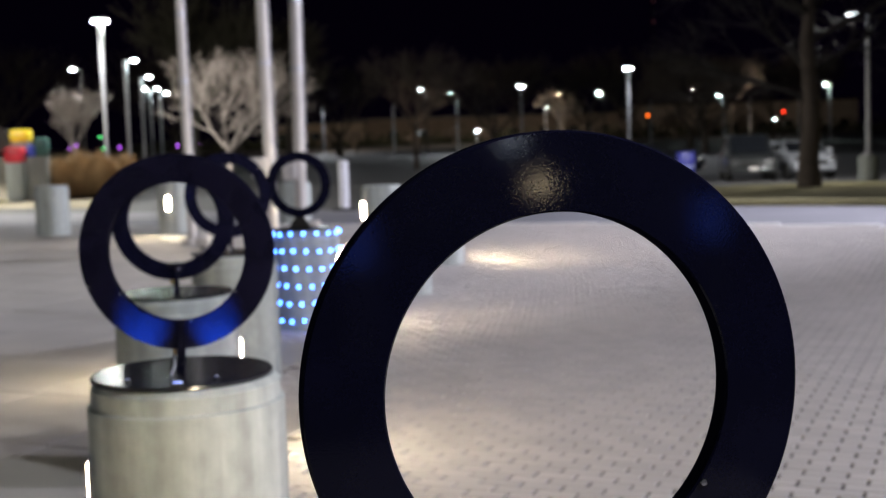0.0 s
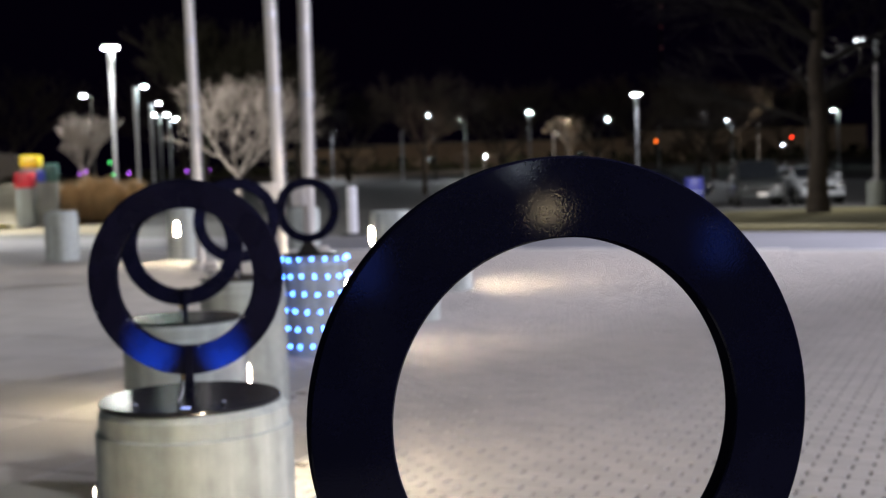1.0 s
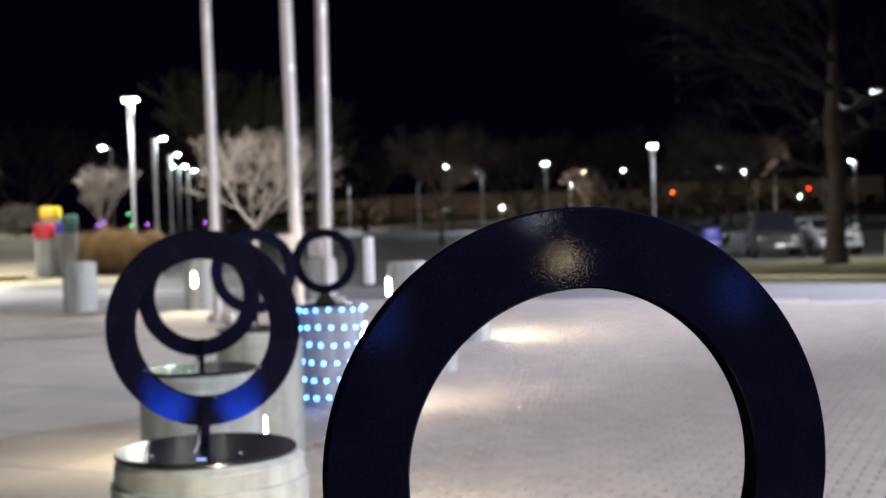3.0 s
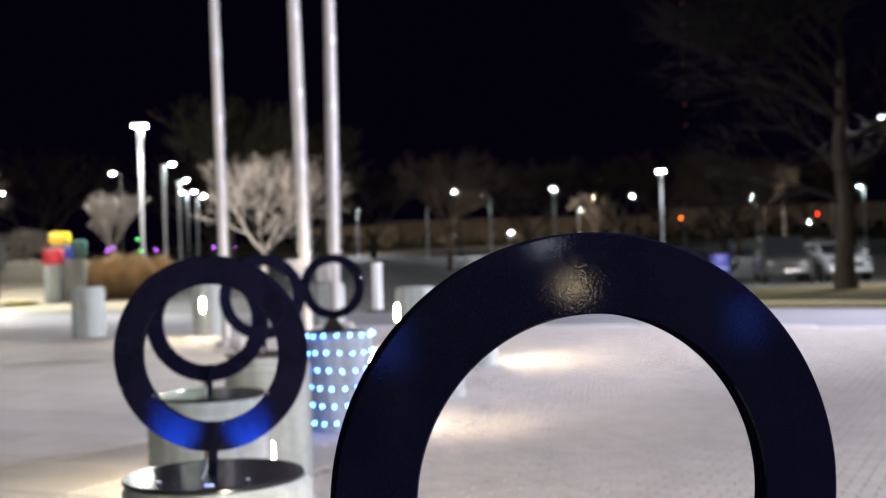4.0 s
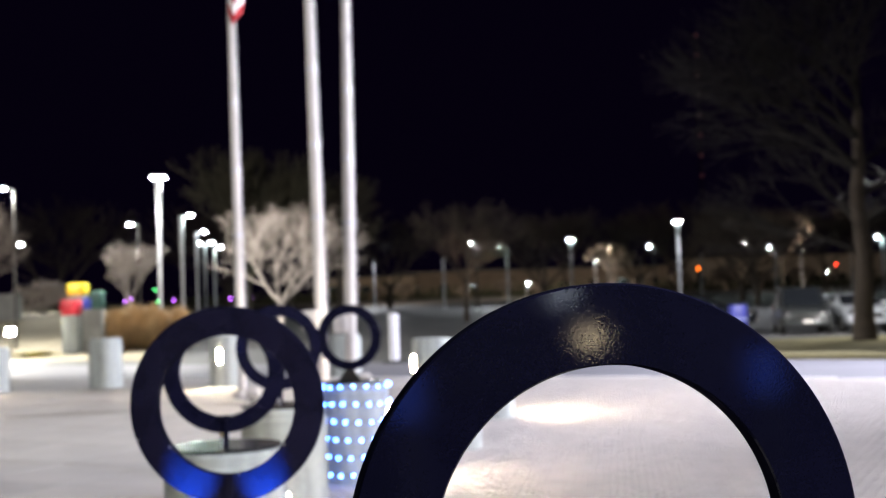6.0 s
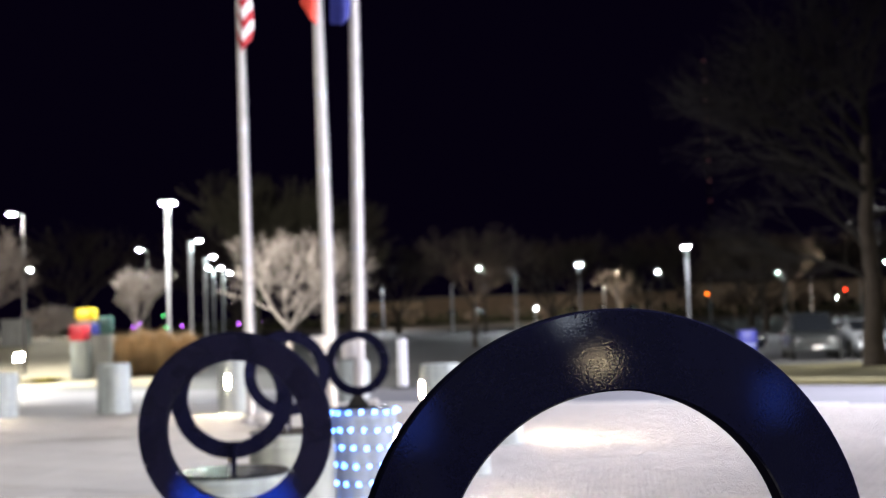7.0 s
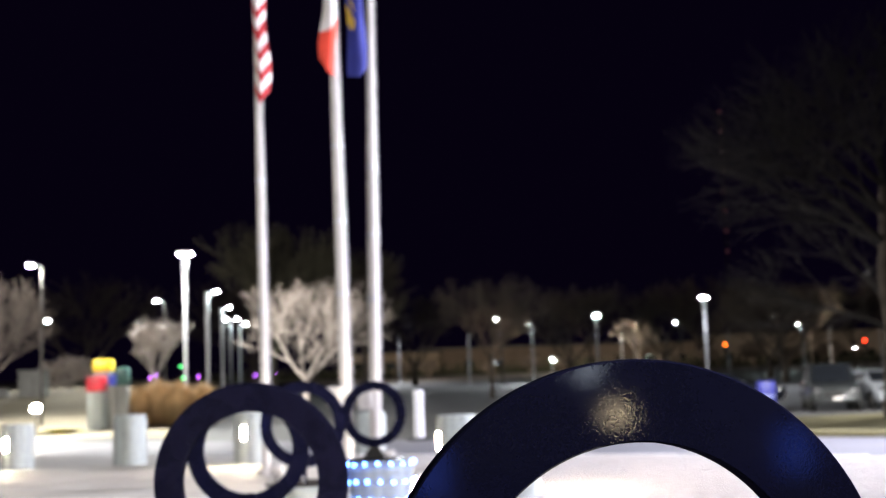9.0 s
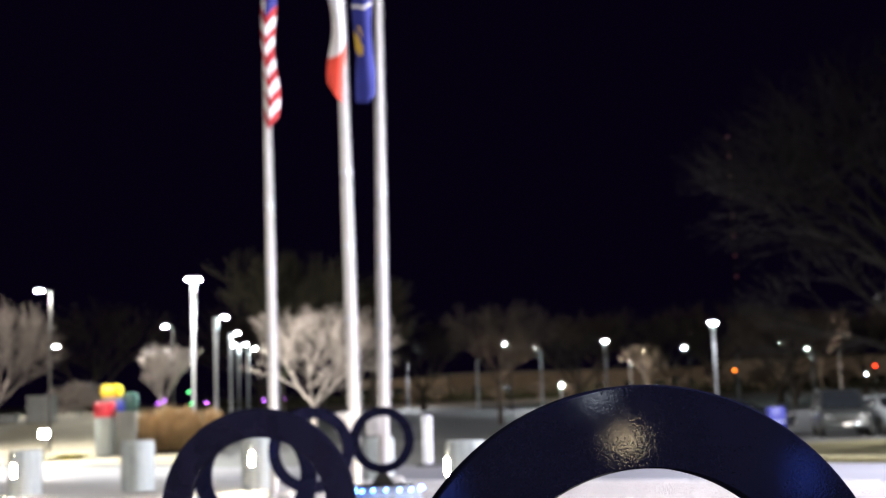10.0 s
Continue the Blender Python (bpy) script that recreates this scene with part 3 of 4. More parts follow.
def shade_tree(x, y, z, seed, bark, label):
    """A stout straight trunk with wide low limbs and a broad haze of fine twigs."""
    rng = random.Random(seed)
    t = thing("tree", pose(x, y, z), label, "tree", "bare trees")
    limbs, p = [], Vector((0, 0, -0.1))
    for i in range(8):
        q = p + Vector((rng.gauss(0, 0.05), rng.gauss(0, 0.05), 0.8))
        limbs.append((0, p, q, 0.30 - 0.022 * i if i else 0.36, 0.30 - 0.022 * (i + 1)))
        p = q
        if i >= 2:
            for k in range(2 if i > 2 else 1):
                a = rng.uniform(0, 6.28) if i > 2 else math.pi * 0.95
                w = Vector((math.cos(a), math.sin(a), 0.55 if i > 2 else 0.62))
                grow(rng, q, w, 2.1 + rng.uniform(0, 0.7), 0.10, 1, 4, limbs, 0.85, 0.25, 2)
    grow(rng, p, (0, 0, 1), 2.2, 0.12, 1, 4, limbs, 0.9, 0.2, 2)
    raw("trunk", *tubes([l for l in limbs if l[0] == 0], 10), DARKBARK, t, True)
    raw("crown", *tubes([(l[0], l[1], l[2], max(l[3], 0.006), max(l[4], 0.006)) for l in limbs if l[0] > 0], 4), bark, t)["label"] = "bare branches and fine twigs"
    return t


bare_tree(-7.7, 55, 0.17, 7.4, 11, LITBARK, "pale bare tree with dense twigs lit by street lamps", 0.25, 0.14, 1.02, 1.15, 4, 2, 0.0075)
bare_tree(-18.4, 69.5, 0.17, 6.1, 21, LITBARK, "small pale bare tree beneath a street lamp", 0.30, 0.10, 0.40, 0.9, 4, 2, 0.013)
# Crown colour is darkened because little light reaches it; the trunk stays lighter.
shade_tree(11.3, 33.5, 0.3, 5, mat("unlit_crown_bark", (0.016, 0.014, 0.014), 0.9, vary=0.4, scale=4, fine=30, bump=0.4), "large dark bare tree on the grass verge")
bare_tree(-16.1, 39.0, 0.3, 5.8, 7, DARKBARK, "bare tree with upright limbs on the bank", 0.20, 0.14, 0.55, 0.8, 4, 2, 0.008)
bare_tree(-26.9, 80, 0.17, 4.6, 31, LITBARK, "small round bare tree on the far bank", 0.30, 0.09, 0.95, 0.3, 4, 2, 0.02)
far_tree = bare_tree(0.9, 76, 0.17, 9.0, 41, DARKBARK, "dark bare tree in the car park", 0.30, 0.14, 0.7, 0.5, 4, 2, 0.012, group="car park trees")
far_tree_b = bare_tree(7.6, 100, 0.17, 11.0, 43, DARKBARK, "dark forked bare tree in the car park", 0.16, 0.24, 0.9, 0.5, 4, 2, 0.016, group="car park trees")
for i, (x, y, k) in enumerate([(23.0, 92, 0.9), (34.3, 112, 1.0), (25.0, 105, 1.0), (44.0, 128, 1.2), (-6.0, 118, 1.1), (13.0, 140, 1.3), (28.0, 150, 1.4),
                               (50.0, 150, 1.4), (-14.0, 105, 1.5), (-9.0, 98, 1.45), (-22.0, 120, 1.4), (2.0, 150, 1.2), (20.0, 130, 1.1), (38.0, 140, 1.3),
                               (-34.0, 105, 1.3), (-42.0, 95, 1.2)]):
    c = copy_thing(far_tree if i % 2 else far_tree_b, pose(x, y, lot(y), 0, 0, 67 * i))
    c.scale = (k, k, k)
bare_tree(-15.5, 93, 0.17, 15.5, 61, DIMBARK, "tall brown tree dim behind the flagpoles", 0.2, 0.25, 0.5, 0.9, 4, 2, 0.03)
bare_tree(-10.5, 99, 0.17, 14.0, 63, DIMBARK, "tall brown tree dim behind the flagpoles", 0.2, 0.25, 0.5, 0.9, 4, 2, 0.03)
round_tree = bare_tree(-6.2, 158, 0.17, 5.0, 71, BARK, "distant bare tree in a row behind the car park", 0.22, 0.12, 0.95, 0.4, 4, 2, 0.03, group="distant row of trees")
for i, (x, k) in enumerate([(-9.5, 0.9), (1.5, 0.75), (7.2, 1.1), (11.2, 0.9), (25.5, 1.15), (31.0, 1.3), (36.0, 1.5), (41.5, 1.2), (48.0, 1.45), (54.0, 1.2)]):
    c = copy_thing(round_tree, pose(x, 160 + 3 * (i % 3), lot(160), 0, 0, 50 * i))
    c.scale = (k, k, k * 0.95)
warm_tree = bare_tree(20.0, 151, 0.17, 9.5, 51, LITBARK, "distant bare tree lit warm by a street light", 0.3, 0.16, 0.6, 0.5, 4, 2, 0.035)
street_lamp(19.2, 148.5, 8.2, (0.0,), "warm street light beside a distant tree", glowing=WARMGLOW)


# ---- dry ornamental grass on the bank ----
def straw_clump(x, y, z, rx, ry, h, seed, label, material=STRAW, root=DARKBARK):
    rng = random.Random(seed)
    t = thing("ornamental_grass", pose(x, y, z), label, "shrub", "dry shrubs")
    verts, faces = [], []
    for _ in range(9000):
        a, el = rng.uniform(0, 2 * math.pi), math.asin(rng.uniform(0.08, 1.0))
        q = rng.uniform(0.0, 0.35)
        bx, by = q * rx * math.cos(a), q * ry * math.sin(a)
        reach = rng.uniform(0.50, 1.10)
        tx, ty = rx * math.cos(el) * math.cos(a) * reach + rng.gauss(0, 0.05), ry * math.cos(el) * math.sin(a) * reach + rng.gauss(0, 0.05)
        top = h * math.sin(el) * reach
        w = rng.uniform(0.008, 0.018)
        c, s = math.cos(a + 1.57) * w, math.sin(a + 1.57) * w
        mx, my = (bx * 0.6 + tx * 0.4) + rng.gauss(0, 0.03), (by * 0.6 + ty * 0.4) + rng.gauss(0, 0.03)
        k = len(verts)
        verts += [(bx - c, by - s, 0), (bx + c, by + s, 0), (mx + c, my + s, top * 0.66), (mx - c, my - s, top * 0.66), (tx, ty, top)]
        faces += [(k, k + 1, k + 2, k + 3), (k + 3, k + 2, k + 4)]
    raw("blades", verts, faces, material, t)
    raw("root_mat", *tubes([(0, Vector((0, 0, -0.02)), Vector((0, 0, 0.1)), min(rx, ry) * 0.7, min(rx, ry) * 0.5)], 12), root, t)
    return t


straw_clump(-12.75, 45.9, 0.31, 0.95, 0.8, 1.62, 1, "rounded clump of dry brown ornamental grass")
straw_clump(-12.05, 46.2, 0.31, 1.15, 0.9, 1.82, 2, "broad rounded clump of dry brown ornamental grass")
straw_clump(-11.25, 46.0, 0.31, 1.05, 0.8, 1.74, 3, "broad rounded clump of dry brown ornamental grass")
straw_clump(-10.55, 46.9, 0.31, 1.0, 0.8, 1.66, 5, "rounded clump of dry brown ornamental grass")
YELLOWGRASS = mat("yellow_grass", (0.52, 0.46, 0.12), 0.85, vary=0.4, scale=2, fine=30)
straw_clump(-14.9, 43.5, 0.31, 1.1, 0.5, 0.14, 4, "low patch of yellowish grass on the bank", YELLOWGRASS, YELLOWGRASS)


# ---- coloured boxes on their stands ----
def coloured_box(x, y, z, w, h, color, name, stand, label):
    m = mat(name, color, 0.4, vary=0.15, scale=3, fine=40, bump=0.05)
    t = thing("display_box", pose(x, y, z), label, "box", "coloured boxes")
    part("body", box(w, w, h, pose(0, 0, h / 2), 0.09, 3), m, t)
    if stand:
        part("stand", box(w * 0.9, w * 0.8, stand, pose(0, 0, -stand / 2), 0.03), CONCRETE if color[0] > 0.6 and color[1] < 0.1 else GREY, t, "grey stand")
    part("front_panel", box(w * 0.7, 0.02, h * 0.5, pose(0, -w / 2, h * 0.5), 0.008), m, t)
    return t


coloured_box(-14.10, 45.0, 1.72, 0.64, 0.56, (0.62, 0.03, 0.05), "red_plastic", 1.42, "red plastic box on a pale stand")
coloured_box(-14.08, 45.8, 2.46, 0.68, 0.46, (0.75, 0.55, 0.02), "yellow_plastic", 2.15, "yellow plastic box raised on a stand")
coloured_box(-13.50, 45.1, 1.92, 0.34, 0.42, (0.05, 0.08, 0.55), "blue_plastic", 1.62, "blue plastic box on a pale stand")
coloured_box(-13.17, 45.2, 1.92, 0.46, 0.66, (0.04, 0.11, 0.10), "green_plastic", 1.6, "dark green box on a pale stand")

# low wall and utility cabinet on the far bank
def cabinet(x, y, z, w, d, h, label, name="utility_cabinet", material=None):
    h, z = h + z - lot(y), lot(y)
    t = thing(name, pose(x, y, z), label, name.replace("_", " "))
    part("body", box(w, d, h, pose(0, 0, h / 2), 0.03), material or KERB, t)
    part("cap", box(w + 0.08, d + 0.08, 0.08, pose(0, 0, h + 0.042), 0.02), material or KERB, t)
    for i in (-1, 1):
        part("door", box(w * 0.44, 0.03, h * 0.8, pose(i * w * 0.24, -d / 2 - 0.012, h * 0.48), 0.008), material or KERB, t)
    return t


cabinet(-25.6, 70, 0.17, 1.5, 0.9, 2.9, "tall grey utility cabinet on the far bank", material=GREY)
cabinet(-30.5, 70.5, 0.17, 6.5, 0.5, 1.9, "long low grey wall on the far bank", "garden_wall", GREY)

# bright floodlight on the bank
f = thing("ground_floodlight", pose(-15.8, 43.5, 0.31), "glaring white floodlight standing on the bank", "floodlight")
part("stake", bar((0, 0, -0.05), (0, 0, 0.75), 0.03, 0.03), DARKMETAL, f)
part("housing", box(0.36, 0.2, 0.3, pose(0, 0.05, 0.9, -20, 0, 0), 0.04), DARKMETAL, f)
part("lens", box(0.30, 0.03, 0.24, pose(0, -0.07, 0.88, -20, 0, 0), 0.01), glow("flood_lens", (1.0, 0.97, 0.85), 260), f, "glaring lens")
lamp("flood_light", "SPOT", look((-15.8, 43.3, 1.3), (-14.0, 37.0, 0.3)), 800, (1.0, 0.93, 0.7), 0.1, spot=120)

# coloured globes on stakes on the far bank
for x, y, z, m, label in [(-26.9, 100, 2.9, VIOLETLED, "violet"), (-26.4, 100, 3.1, VIOLETLED, "violet"), (-24.4, 100, 3.75, GREENLED, "green"),
                          (-24.4, 101, 2.8, GREENLED, "green"), (-20.9, 100, 3.8, VIOLETLED, "violet"), (-18.2, 100, 2.85, VIOLETLED, "violet"),
                          (-22.9, 100, 2.85, VIOLETLED, "violet"), (-16.6, 101, 2.9, VIOLETLED, "violet")]:
    z -= lot(y) - 0.17
    t = thing("stake_light", pose(x, y, lot(y)), label + " glowing festive globe on a thin stake", "festive light", "festive lights")
    part("stake", bar((0, 0, -0.05), (0, 0, z - 0.2), 0.02, 0.02, 6), DARKMETAL, t)
    bm = bmesh.new()
    bmesh.ops.create_icosphere(bm, subdivisions=2, radius=0.065, matrix=Matrix.Translation((0, 0, z - 0.17)))
    part("globe", bm, m, t, label + " glowing globe")


# ---- parked vehicles ----
def loft(sections, m=Matrix(), bm=None):
    """Skin a row of closed outlines of the same count and cap both ends."""
    bm = bm or bmesh.new()
    rows = [[bm.verts.new(m @ Vector(p)) for p in s] for s in sections]
    n = len(rows[0])
    for a, b in zip(rows, rows[1:]):
        for i in range(n):
            bm.faces.new((a[i], a[(i + 1) % n], b[(i + 1) % n], b[i]))
    bm.faces.new(rows[0])
    bm.faces.new(rows[-1])
    bmesh.ops.recalc_face_normals(bm, faces=bm.faces)
    return bm


def suv(x, y, z, turn, paint, label, length=4.65, width=1.86, height=1.68):
    t = thing("car", pose(x, y, z, 0, 0, turn), label, "car", "parked cars")
    L, W, H = length / 2, width / 2, height

    def sec(px, w, lo, hi, tuck):
        return [(px, -w * 0.92, lo), (px, -w, lo + 0.14), (px, -w, hi - 0.16), (px, -w * tuck, hi), (px, w * tuck, hi), (px, w, hi - 0.16), (px, w, lo + 0.14), (px, w * 0.92, lo)]

    body = loft([sec(-L, W * 0.86, 0.42, 0.95, 0.9), sec(-L + 0.12, W * 0.97, 0.32, 1.02, 0.92), sec(-L * 0.4, W, 0.28, 1.04, 0.93), sec(L * 0.35, W, 0.28, 1.03, 0.92),
                 sec(L * 0.62, W * 0.99, 0.28, 1.0, 0.88), sec(L - 0.22, W * 0.93, 0.30, 0.90, 0.85), sec(L - 0.03, W * 0.82, 0.38, 0.76, 0.85), sec(L, W * 0.74, 0.44, 0.66, 0.85)])
    part("body", body, paint, t)
    cab = loft([[(-L + 0.10, -W * 0.9, 1.0), (-L + 0.38, -W * 0.76, H - 0.06), (-L + 0.38, W * 0.76, H - 0.06), (-L + 0.10, W * 0.9, 1.0)],
                [(-L + 0.5, -W * 0.92, 1.0), (-L + 0.6, -W * 0.78, H), (-L + 0.6, W * 0.78, H), (-L + 0.5, W * 0.92, 1.0)],
                [(L * 0.30, -W * 0.92, 1.0), (L * 0.02, -W * 0.78, H - 0.01), (L * 0.02, W * 0.78, H - 0.01), (L * 0.30, W * 0.92, 1.0)],
                [(L * 0.46, -W * 0.86, 1.0), (L * 0.06, -W * 0.74, H - 0.04), (L * 0.06, W * 0.74, H - 0.04), (L * 0.46, W * 0.86, 1.0)]])
    part("cabin", cab, paint, t)

    def pane(name, pts, push):
        bm = bmesh.new()
        f = bm.faces.new([bm.verts.new(p) for p in pts])
        n = Vector(push)
        ex = bmesh.ops.extrude_face_region(bm, geom=[f])
        bmesh.ops.translate(bm, vec=n, verts=[v for v in ex["geom"] if isinstance(v, bmesh.types.BMVert)])
        bmesh.ops.recalc_face_normals(bm, faces=bm.faces)
        part(name, bm, GLASS, t, "dark tinted glass", False)

    pane("windscreen", [(L * 0.45, -W * 0.78, 1.03), (L * 0.45, W * 0.78, 1.03), (L * 0.085, W * 0.68, H - 0.08), (L * 0.085, -W * 0.68, H - 0.08)], (0.03, 0, 0.02))
    pane("rear_window", [(-L + 0.13, -W * 0.74, 1.08), (-L + 0.13, W * 0.74, 1.08), (-L + 0.33, W * 0.66, H - 0.14), (-L + 0.33, -W * 0.66, H - 0.14)], (-0.03, 0, 0.01))
    for s in (-1, 1):
        for a, b in ((-L + 0.55, -L * 0.38), (-L * 0.33, L * 0.20)):
            pane("side_window", [(a, s * W * 0.905, 1.06), (b, s * W * 0.905, 1.06), (b - 0.16 if b > 0 else b, s * W * 0.80, H - 0.13), (a + 0.05, s * W * 0.80, H - 0.13)], (0, s * 0.012, 0.004))
        part("mirror", box(0.12, 0.2, 0.15, pose(L * 0.33, s * (W + 0.08), 1.08), 0.04), paint, t)
        part("headlight", box(0.22, 0.36, 0.15, pose(L - 0.12, s * W * 0.66, 0.76, 0, 12, -s * 18), 0.05), CHROME, t, "clear headlight")
        part("tail_light", box(0.10, 0.2, 0.3, pose(-L + 0.08, s * W * 0.82, 0.88), 0.03), RED, t, "red tail light")
        for px in (-L * 0.60, L * 0.62):
            w = part("wheel", lathe([(0.2, -0.1), (0.33, -0.11), (0.35, -0.07), (0.35, 0.07), (0.33, 0.11), (0.2, 0.1)], 28, pose(px, s * (W - 0.10), 0.35, 90, 0, 0)), RUBBER, t, "black tyre")
            part("rim", lathe([(0, -0.09), (0.08, -0.1), (0.21, -0.085), (0.215, 0.085), (0.08, 0.1), (0, 0.09)], 10, pose(px, s * (W - 0.09), 0.35, 90, 0, 0)), GREY, w, "alloy rim")
    part("grille", box(0.06, 0.86, 0.17, pose(L - 0.0, 0, 0.63), 0.02), RUBBER, t, "black grille")
    part("bumper", box(0.16, W * 1.72, 0.18, pose(L - 0.06, 0, 0.43), 0.05), paint, t)
    part("plate", box(0.02, 0.32, 0.12, pose(L + 0.03, 0, 0.46), 0.004), WHITE, t, "plain pale plate")
    return t


SILVER = mat("silver_car_paint", (0.36, 0.38, 0.42), 0.3, 0.2, vary=0.08, scale=2, fine=80, bump=0.0, coat=0.7)
NAVY = mat("dark_car_paint", (0.02, 0.025, 0.04), 0.25, 0.2, vary=0.1, scale=2, fine=80, bump=0.0, coat=0.7)
DARKGREY = mat("dark_grey_car_paint", (0.042, 0.046, 0.048), 0.3, 0.2, vary=0.08, scale=2, fine=80, bump=0.0, coat=0.7)
suv(13.2, 46.3, 0.17, -100, DARKGREY, "dark grey sport utility car parked behind the grass verge", 4.5, 1.85, 1.74)
suv(15.2, 46.4, 0.17, -92, SILVER, "silver car parked beside a dark grey one", 4.4, 1.78, 1.45)
suv(10.9, 53.5, 0.17, -20, NAVY, "dark parked car in the car park", height=1.5)

# blue bin by the car park
BLUEBIN = mat("blue_painted_steel", (0.06, 0.07, 0.50), 0.4, vary=0.15, scale=3, fine=40, bump=0.05)
t = thing("collection_bin", pose(11.68, 50, 0.17), "blue metal collection bin with a pale stripe", "bin")
part("body", box(0.66, 0.6, 1.0, pose(0, 0, 0.63), 0.05), BLUEBIN, t)
part("stripe", box(0.60, 0.012, 0.10, pose(0, -0.303, 0.52), 0.004), mat("pale_blue_stripe", (0.45, 0.5, 0.85), 0.4), t, "pale blue stripe")
for sx in (-1, 1):
    for sy in (-1, 1):
        part("leg", box(0.06, 0.06, 0.16, pose(sx * 0.25, sy * 0.24, 0.07), 0.008), DARKMETAL, t)

# slim white ribbed marker post by the road
t = thing("marker_post", pose(-1.49, 30.8, 0.2) @ Matrix.Scale(1.1, 4), "slim white ribbed marker post on a dark base", "post")
for i in range(6):
    part("segment", lathe([(0, 0.06 + 0.18 * i), (0.105, 0.06 + 0.18 * i), (0.115, 0.09 + 0.18 * i), (0.115, 0.20 + 0.18 * i), (0.105, 0.236 + 0.18 * i), (0, 0.236 + 0.18 * i)], 24), mat("white_plastic", (0.66, 0.66, 0.70), 0.4, vary=0.08, scale=6, fine=60, bump=0.03), t)
part("base", lathe([(0, -0.05), (0.3, -0.05), (0.3, 0.03), (0.16, 0.062), (0, 0.062)], 24), RUBBER, t, "dark rubber base")

# ---- the far side of the car park ----
def hedge(x0, x1, y, h, seed, label):
    rng = random.Random(seed)
    verts, faces = [], []
    for _ in range(int((x1 - x0) * 60)):
        c = Vector((rng.uniform(x0, x1), y + rng.gauss(0, 0.5), lot(y) + abs(rng.gauss(0, 0.5)) * h * 0.75))
        a, b = Vector((rng.gauss(0, 1), rng.gauss(0, 1), rng.gauss(0, 1))).normalized() * 0.28, Vector((rng.gauss(0, 1), rng.gauss(0, 1), rng.gauss(0, 1))).normalized() * 0.2
        k = len(verts)
        verts += [tuple(c - a), tuple(c + b), tuple(c + a), tuple(c - b)]
        faces.append((k, k + 1, k + 2, k + 3))
    return tagged(raw("hedge", verts, faces, mat("dark_hedge", (0.045, 0.05, 0.03), 0.9, vary=0.4)), label, "hedge", kind="stuff")


hedge(-40, 75, 168, 1.9, 3, "long dark clipped hedge across the car park")


def low_building(x, y, w, d, h, label, tone):
    wall = mat("stucco_wall", tone, 0.85, vary=0.2, scale=0.5, fine=10)
    t = thing("building", pose(x, y, lot(y)), label, "building", "distant buildings")
    part("wall", box(w, d, h, pose(0, 0, h / 2)), wall, t, smooth=False)
    part("roof", box(w + 0.8, d + 0.8, 0.35, pose(0, 0, h + 0.18), 0.05), DARKMETAL, t, "flat dark roof", False)
    n = int(w / 5)
    for i in range(n):
        part("window", box(1.6, 0.1, 1.3, pose(-w / 2 + (i + 0.5) * w / n, -d / 2 - 0.02, 2.0)), GLASS, t, "", False)
    return t


# The first, brown block stands in for the lit haze of far trees.
low_building(14, 215, 46, 16, 4.6, "low brown block in place of the lit haze of far trees", (0.24, 0.19, 0.15))
low_building(62, 225, 40, 16, 6.0, "long low pale building behind bare trees", (0.36, 0.31, 0.26))
low_building(-14, 205, 16, 12, 4.0, "small low building behind the hedge", (0.36, 0.29, 0.22))
# warm spots added in front of the far walls to wash them with glow
for x, y in ((2, 201), (20, 201), (50, 210), (70, 210), (-14, 193)):
    lamp("wall_wash_light", "SPOT", look((x, y, 7.5), (x, y + 6.0, 5.0)), 24, (1.0, 0.74, 0.50), 0.4, spot=160)

# thin lattice mast far away
t = thing("radio_mast", pose(62.6, 300, 0.0), "thin tall radio mast faint against the night", "mast")
for k in range(3):
    a = 2 * math.pi * k / 3
    part("leg", bar((0.7 * math.cos(a), 0.7 * math.sin(a), 0), (0.5 * math.cos(a), 0.5 * math.sin(a), 68), 0.09, 0.07, 6), DARKMETAL, t)
for i in range(22):
    part("brace", lathe([(0.62, 3 * i + 1.4), (0.68, 3 * i + 1.5), (0.62, 3 * i + 1.6)], 3), DARKMETAL, t, smooth=False)

# Glowing balls added along the mast give it a faint red tint.
for i in range(8):
    bm = bmesh.new()
    bmesh.ops.create_icosphere(bm, subdivisions=1, radius=0.35, matrix=Matrix.Translation((0, -0.6, 67.0 - 5.0 * i)))
    part("beacon", bm, glow("dim_red_tint", (1.0, 0.16, 0.22), 0.03), t, "dim red ball added for the mast's faint tint")

# ---- unseen building and lights added behind the camera for the ring to reflect ----
t = thing("building", pose(0, -16, 0), "unseen pale building with a dark glass entrance, added behind the camera", "building")
part("wall", box(60, 0.4, 6.0, pose(0, -0.2, 3.0)), CONCRETE, t, smooth=False)
part("entrance_glass", box(3.0, 0.06, 2.4, pose(-6.0, 0.05, 1.2)), GLASS, t, "dark glass", False)
for k in range(5):
    part("mullion", box(0.06, 0.1, 2.4, pose(-7.5 + 0.75 * k, 0.1, 1.2)), DARKMETAL, t, smooth=False)
part("roof", box(61, 3, 0.4, pose(0, 0.6, 6.2)), DARKMETAL, t, smooth=False)
for x, y in ((3.0, -6.0), (6.42, -6.0)):
    b = thing("light_column", pose(x, y, 0), "unseen short column with a blue glowing band, placed for reflections", "bollard", "blue light columns")
    part("body", lathe([(0, 0), (0.15, 0), (0.15, 0.72), (0, 0.72)], 24), CONCRETE, b)
    part("band", lathe([(0, 0.722), (0.14, 0.722), (0.14, 1.12), (0, 1.12)], 24), glow("blue_band", (0.03, 0.12, 1.0), 1.2), b, "blue glowing band")
    part("cap", lathe([(0, 1.122), (0.15, 1.122), (0.15, 1.18), (0, 1.18)], 24), CONCRETE, b)

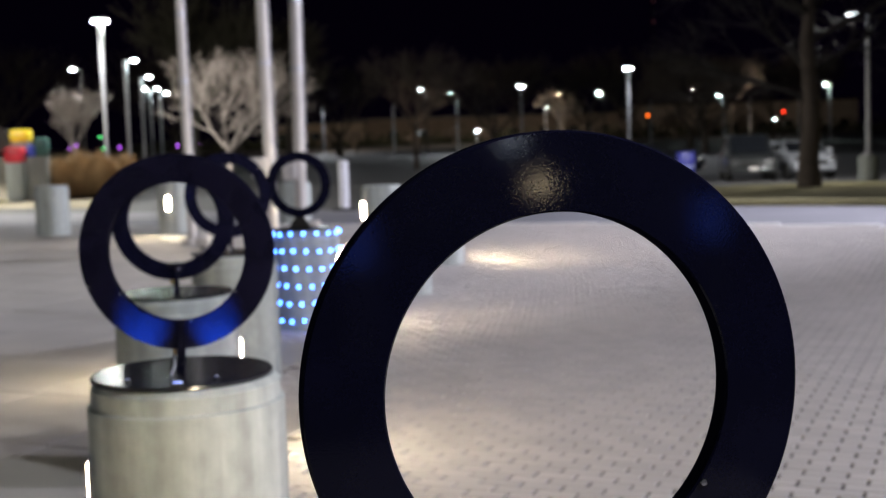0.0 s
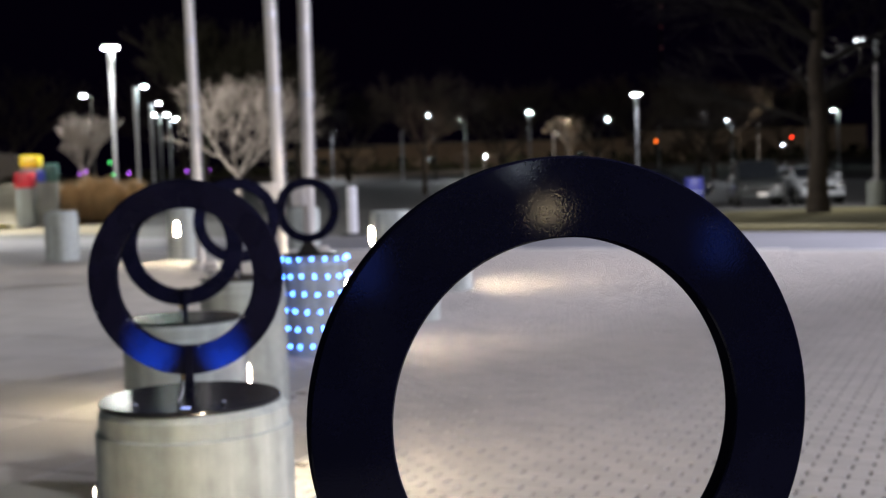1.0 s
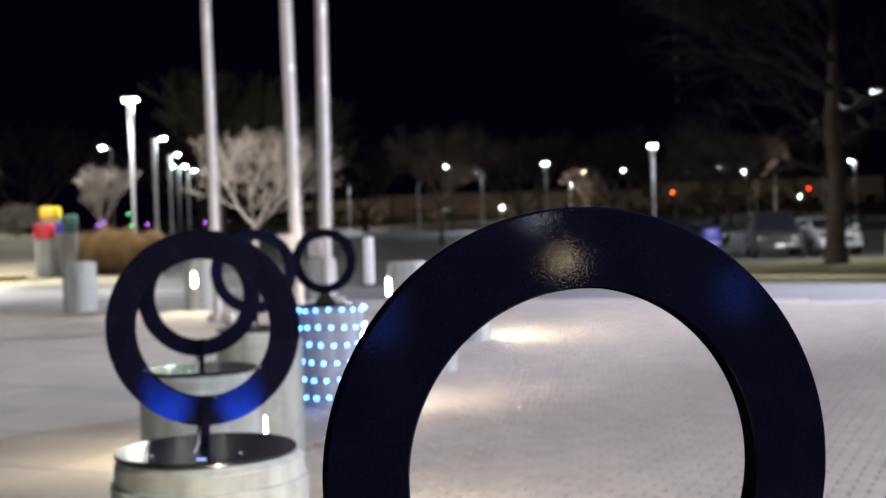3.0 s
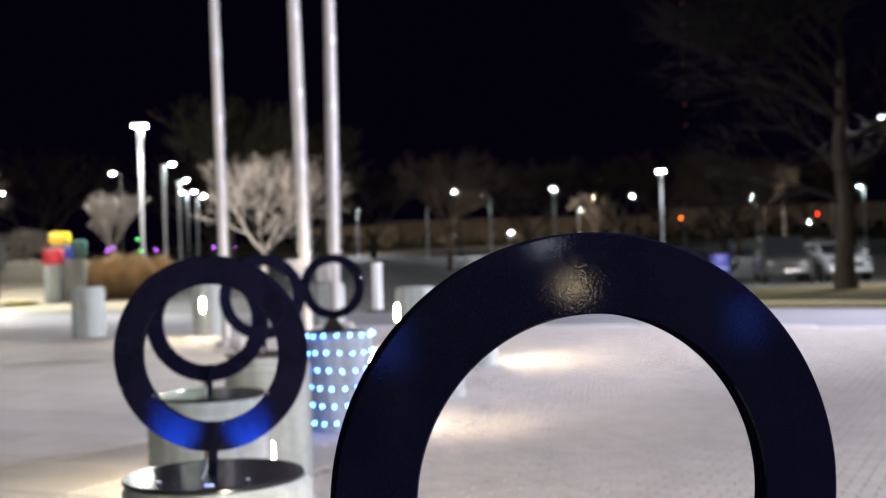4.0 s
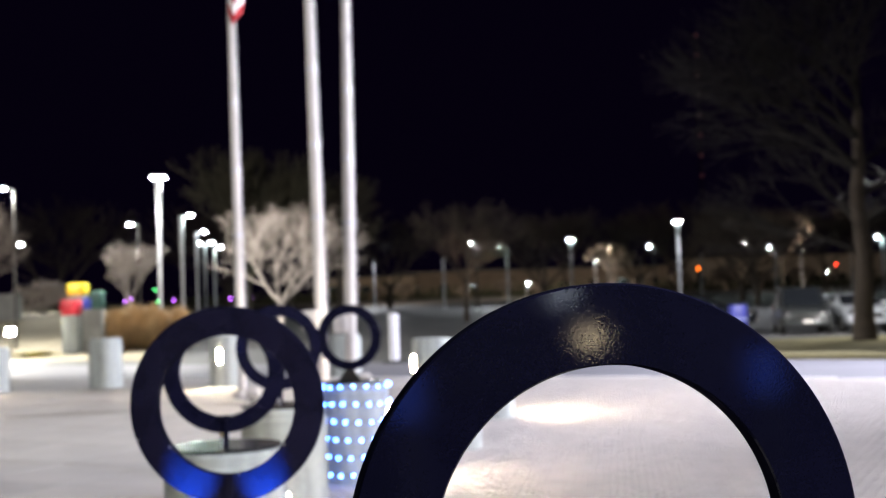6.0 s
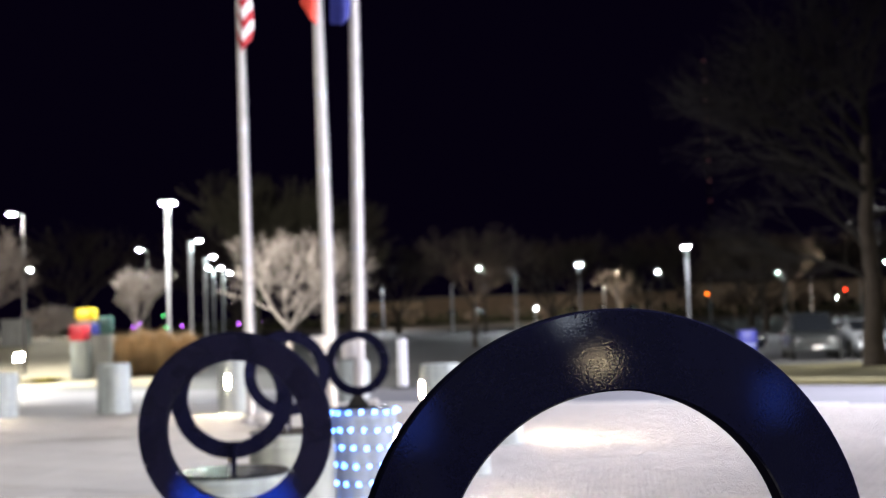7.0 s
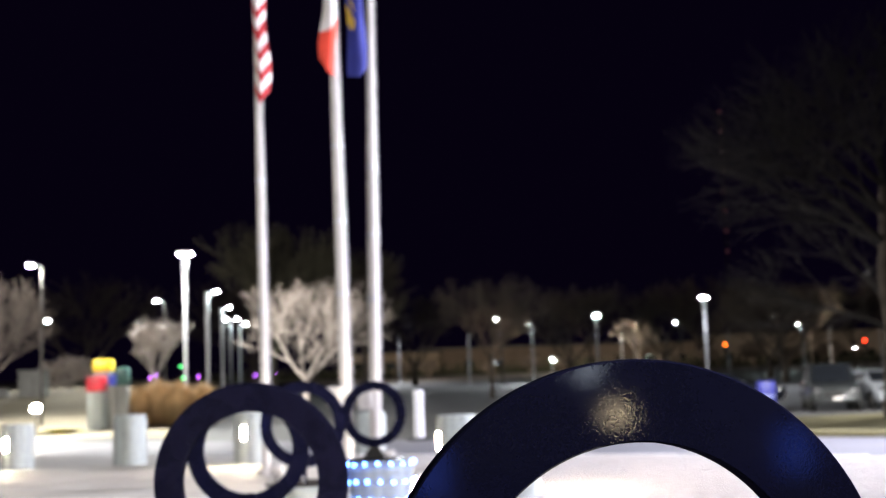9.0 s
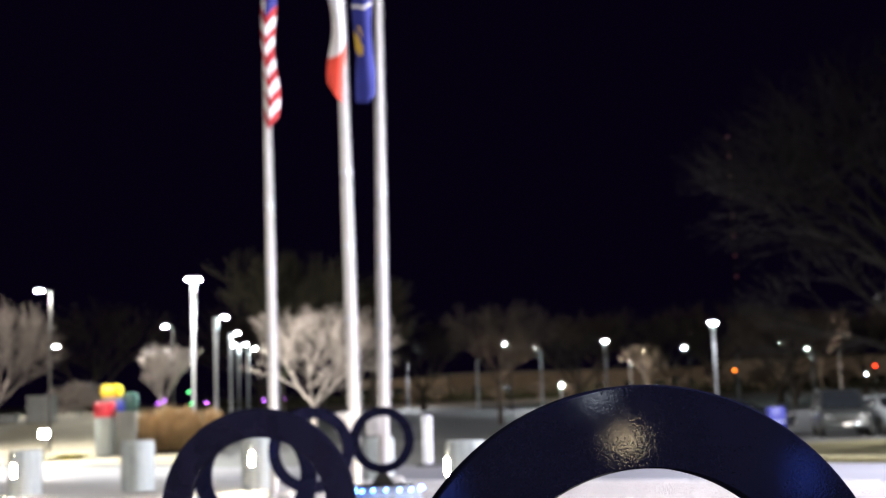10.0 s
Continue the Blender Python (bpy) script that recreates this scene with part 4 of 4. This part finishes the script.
# Globes placed where their mirror images make the glints on the large ring.
for x, y, z, tint, power in ((8.32, -12.0, 1.08, (1.0, 0.80, 0.5), 18), (7.88, -12.0, 1.72, (0.75, 0.85, 1.0), 9)):
    g = thing("globe_lamp", pose(x, y, 0), "unseen globe lamp on a short post, placed for the ring's glint", "lamp", "globe lamps")
    part("post", bar((0, 0, 0), (0, 0, z - 0.10), 0.05, 0.04), DARKMETAL, g)
    bm = bmesh.new()
    bmesh.ops.create_icosphere(bm, subdivisions=3, radius=0.11, matrix=Matrix.Translation((0, 0, z)))
    part("globe", bm, glow("globe_glass", tint, power), g, "glowing glass globe")

# ---- the plaza's pavers, in courses along the kerb ----
PW, PD, GAP, CH = 0.2, 0.1, 0.009, 0.004


def paver_mesh():
    w, d = (PW - 0.018) / 2, (PD - GAP) / 2
    v = [(sx * w, sy * d, -0.03) for sx, sy in ((-1, -1), (1, -1), (1, 1), (-1, 1))]
    v += [(sx * w, sy * d, -CH) for sx, sy in ((-1, -1), (1, -1), (1, 1), (-1, 1))]
    v += [(sx * (w - CH), sy * (d - CH), 0.0) for sx, sy in ((-1, -1), (1, -1), (1, 1), (-1, 1))]
    f = [(8, 9, 10, 11)]
    for k in (0, 4):
        for i in range(4):
            j = (i + 1) % 4
            f.append((k + i, k + j, k + 4 + j, k + 4 + i))
    return v, f


CELL = 1.2
PLATE = mat("broom_finished_concrete", (0.375, 0.36, 0.335), 0.82, vary=0.22, scale=1.3, fine=55, bump=0.2, random_tone=0.35)


def slab_at(p):
    """The paving left of the row of bollards is of large concrete slabs."""
    a, b = math.floor(p.dot(COURSE) / CELL), math.floor((KERB_AT - p.dot(ACROSS)) / CELL)
    c = COURSE * ((a + 0.5) * CELL) + ACROSS * (KERB_AT - (b + 0.5) * CELL)
    return c.x < -0.75 - 0.02 * c.y


pv, pf = paver_mesh()
paving = thing("plaza_paving", Matrix(), "grey brown clay pavers laid in running bond", "paving")
paving["kind"] = "structure"
piece = bpy.data.meshes.new("paver")
piece.from_pydata(pv, [], pf)
piece.materials.append(PAVER)
angle = math.degrees(math.atan2(COURSE.y, COURSE.x))
rng = random.Random(9)
pv, allv, allf = np.array(pv), [], []
turn = np.array(Euler((0, 0, radians(angle))).to_matrix())
pv_turned = pv @ turn.T
rows_v = int((KERB_AT + 5.0) / PD)
for j in range(rows_v):
    v = KERB_AT - (j + 0.5) * PD
    for i in range(-95, 40):
        u = (i + 0.5 * (j % 2)) * PW
        p = COURSE * u + ACROSS * v
        if p.y < -3.5 or abs(p.x) > 0.47 * max(p.y, 0.0) + 3.2:
            continue
        if slab_at(p):
            continue
        z = rise(p.y) + rng.uniform(-0.002, 0.002)
        if -2.6 < u < -0.6 and 5.2 < v < 8.2:
            o = new("paver", piece)
            o.parent = paving
            o.matrix_basis = pose(p.x, p.y, z, rng.gauss(0, 0.3), rng.gauss(0, 0.3), angle + rng.gauss(0, 0.2))
        else:
            k = 12 * len(allv)
            allv.append(pv_turned + np.array((p.x, p.y, z)))
            allf += [tuple(q + k for q in f) for f in pf]
rest = raw("paver_field", [tuple(v) for v in np.concatenate(allv)], allf, PAVERS, paving)
tagged(rest, kind="stuff")

plates = thing("slab_paving", Matrix(), "large broom finished concrete slabs beside the pavers", "paving")
plates["kind"] = "structure"
bm = box(CELL - 0.012, CELL - 0.012, 0.05, pose(0, 0, -0.025), 0.005, 1)
plate = bpy.data.meshes.new("slab")
bm.to_mesh(plate)
bm.free()
plate.materials.append(PLATE)
for b in range(-1, 21):
    for a in range(-20, 4):
        c = COURSE * ((a + 0.5) * CELL) + ACROSS * (KERB_AT - (b + 0.5) * CELL)
        if b >= 0 and slab_at(c) and c.y > -3.5 and c.x > -0.5 * c.y - 5.0:
            o = new("slab", plate)
            o.parent = plates
            slope = (rise(c.y + 0.4) - rise(c.y - 0.4)) / 0.8 if c.y < 40 else 0.0
            tilt = Matrix.Rotation(math.atan(slope), 4, Vector((1, 0, 0)))
            o.matrix_basis = Matrix.Translation((c.x, c.y, rise(c.y) + rng.uniform(-0.001, 0.001))) @ tilt @ pose(0, 0, 0, 0, 0, angle)
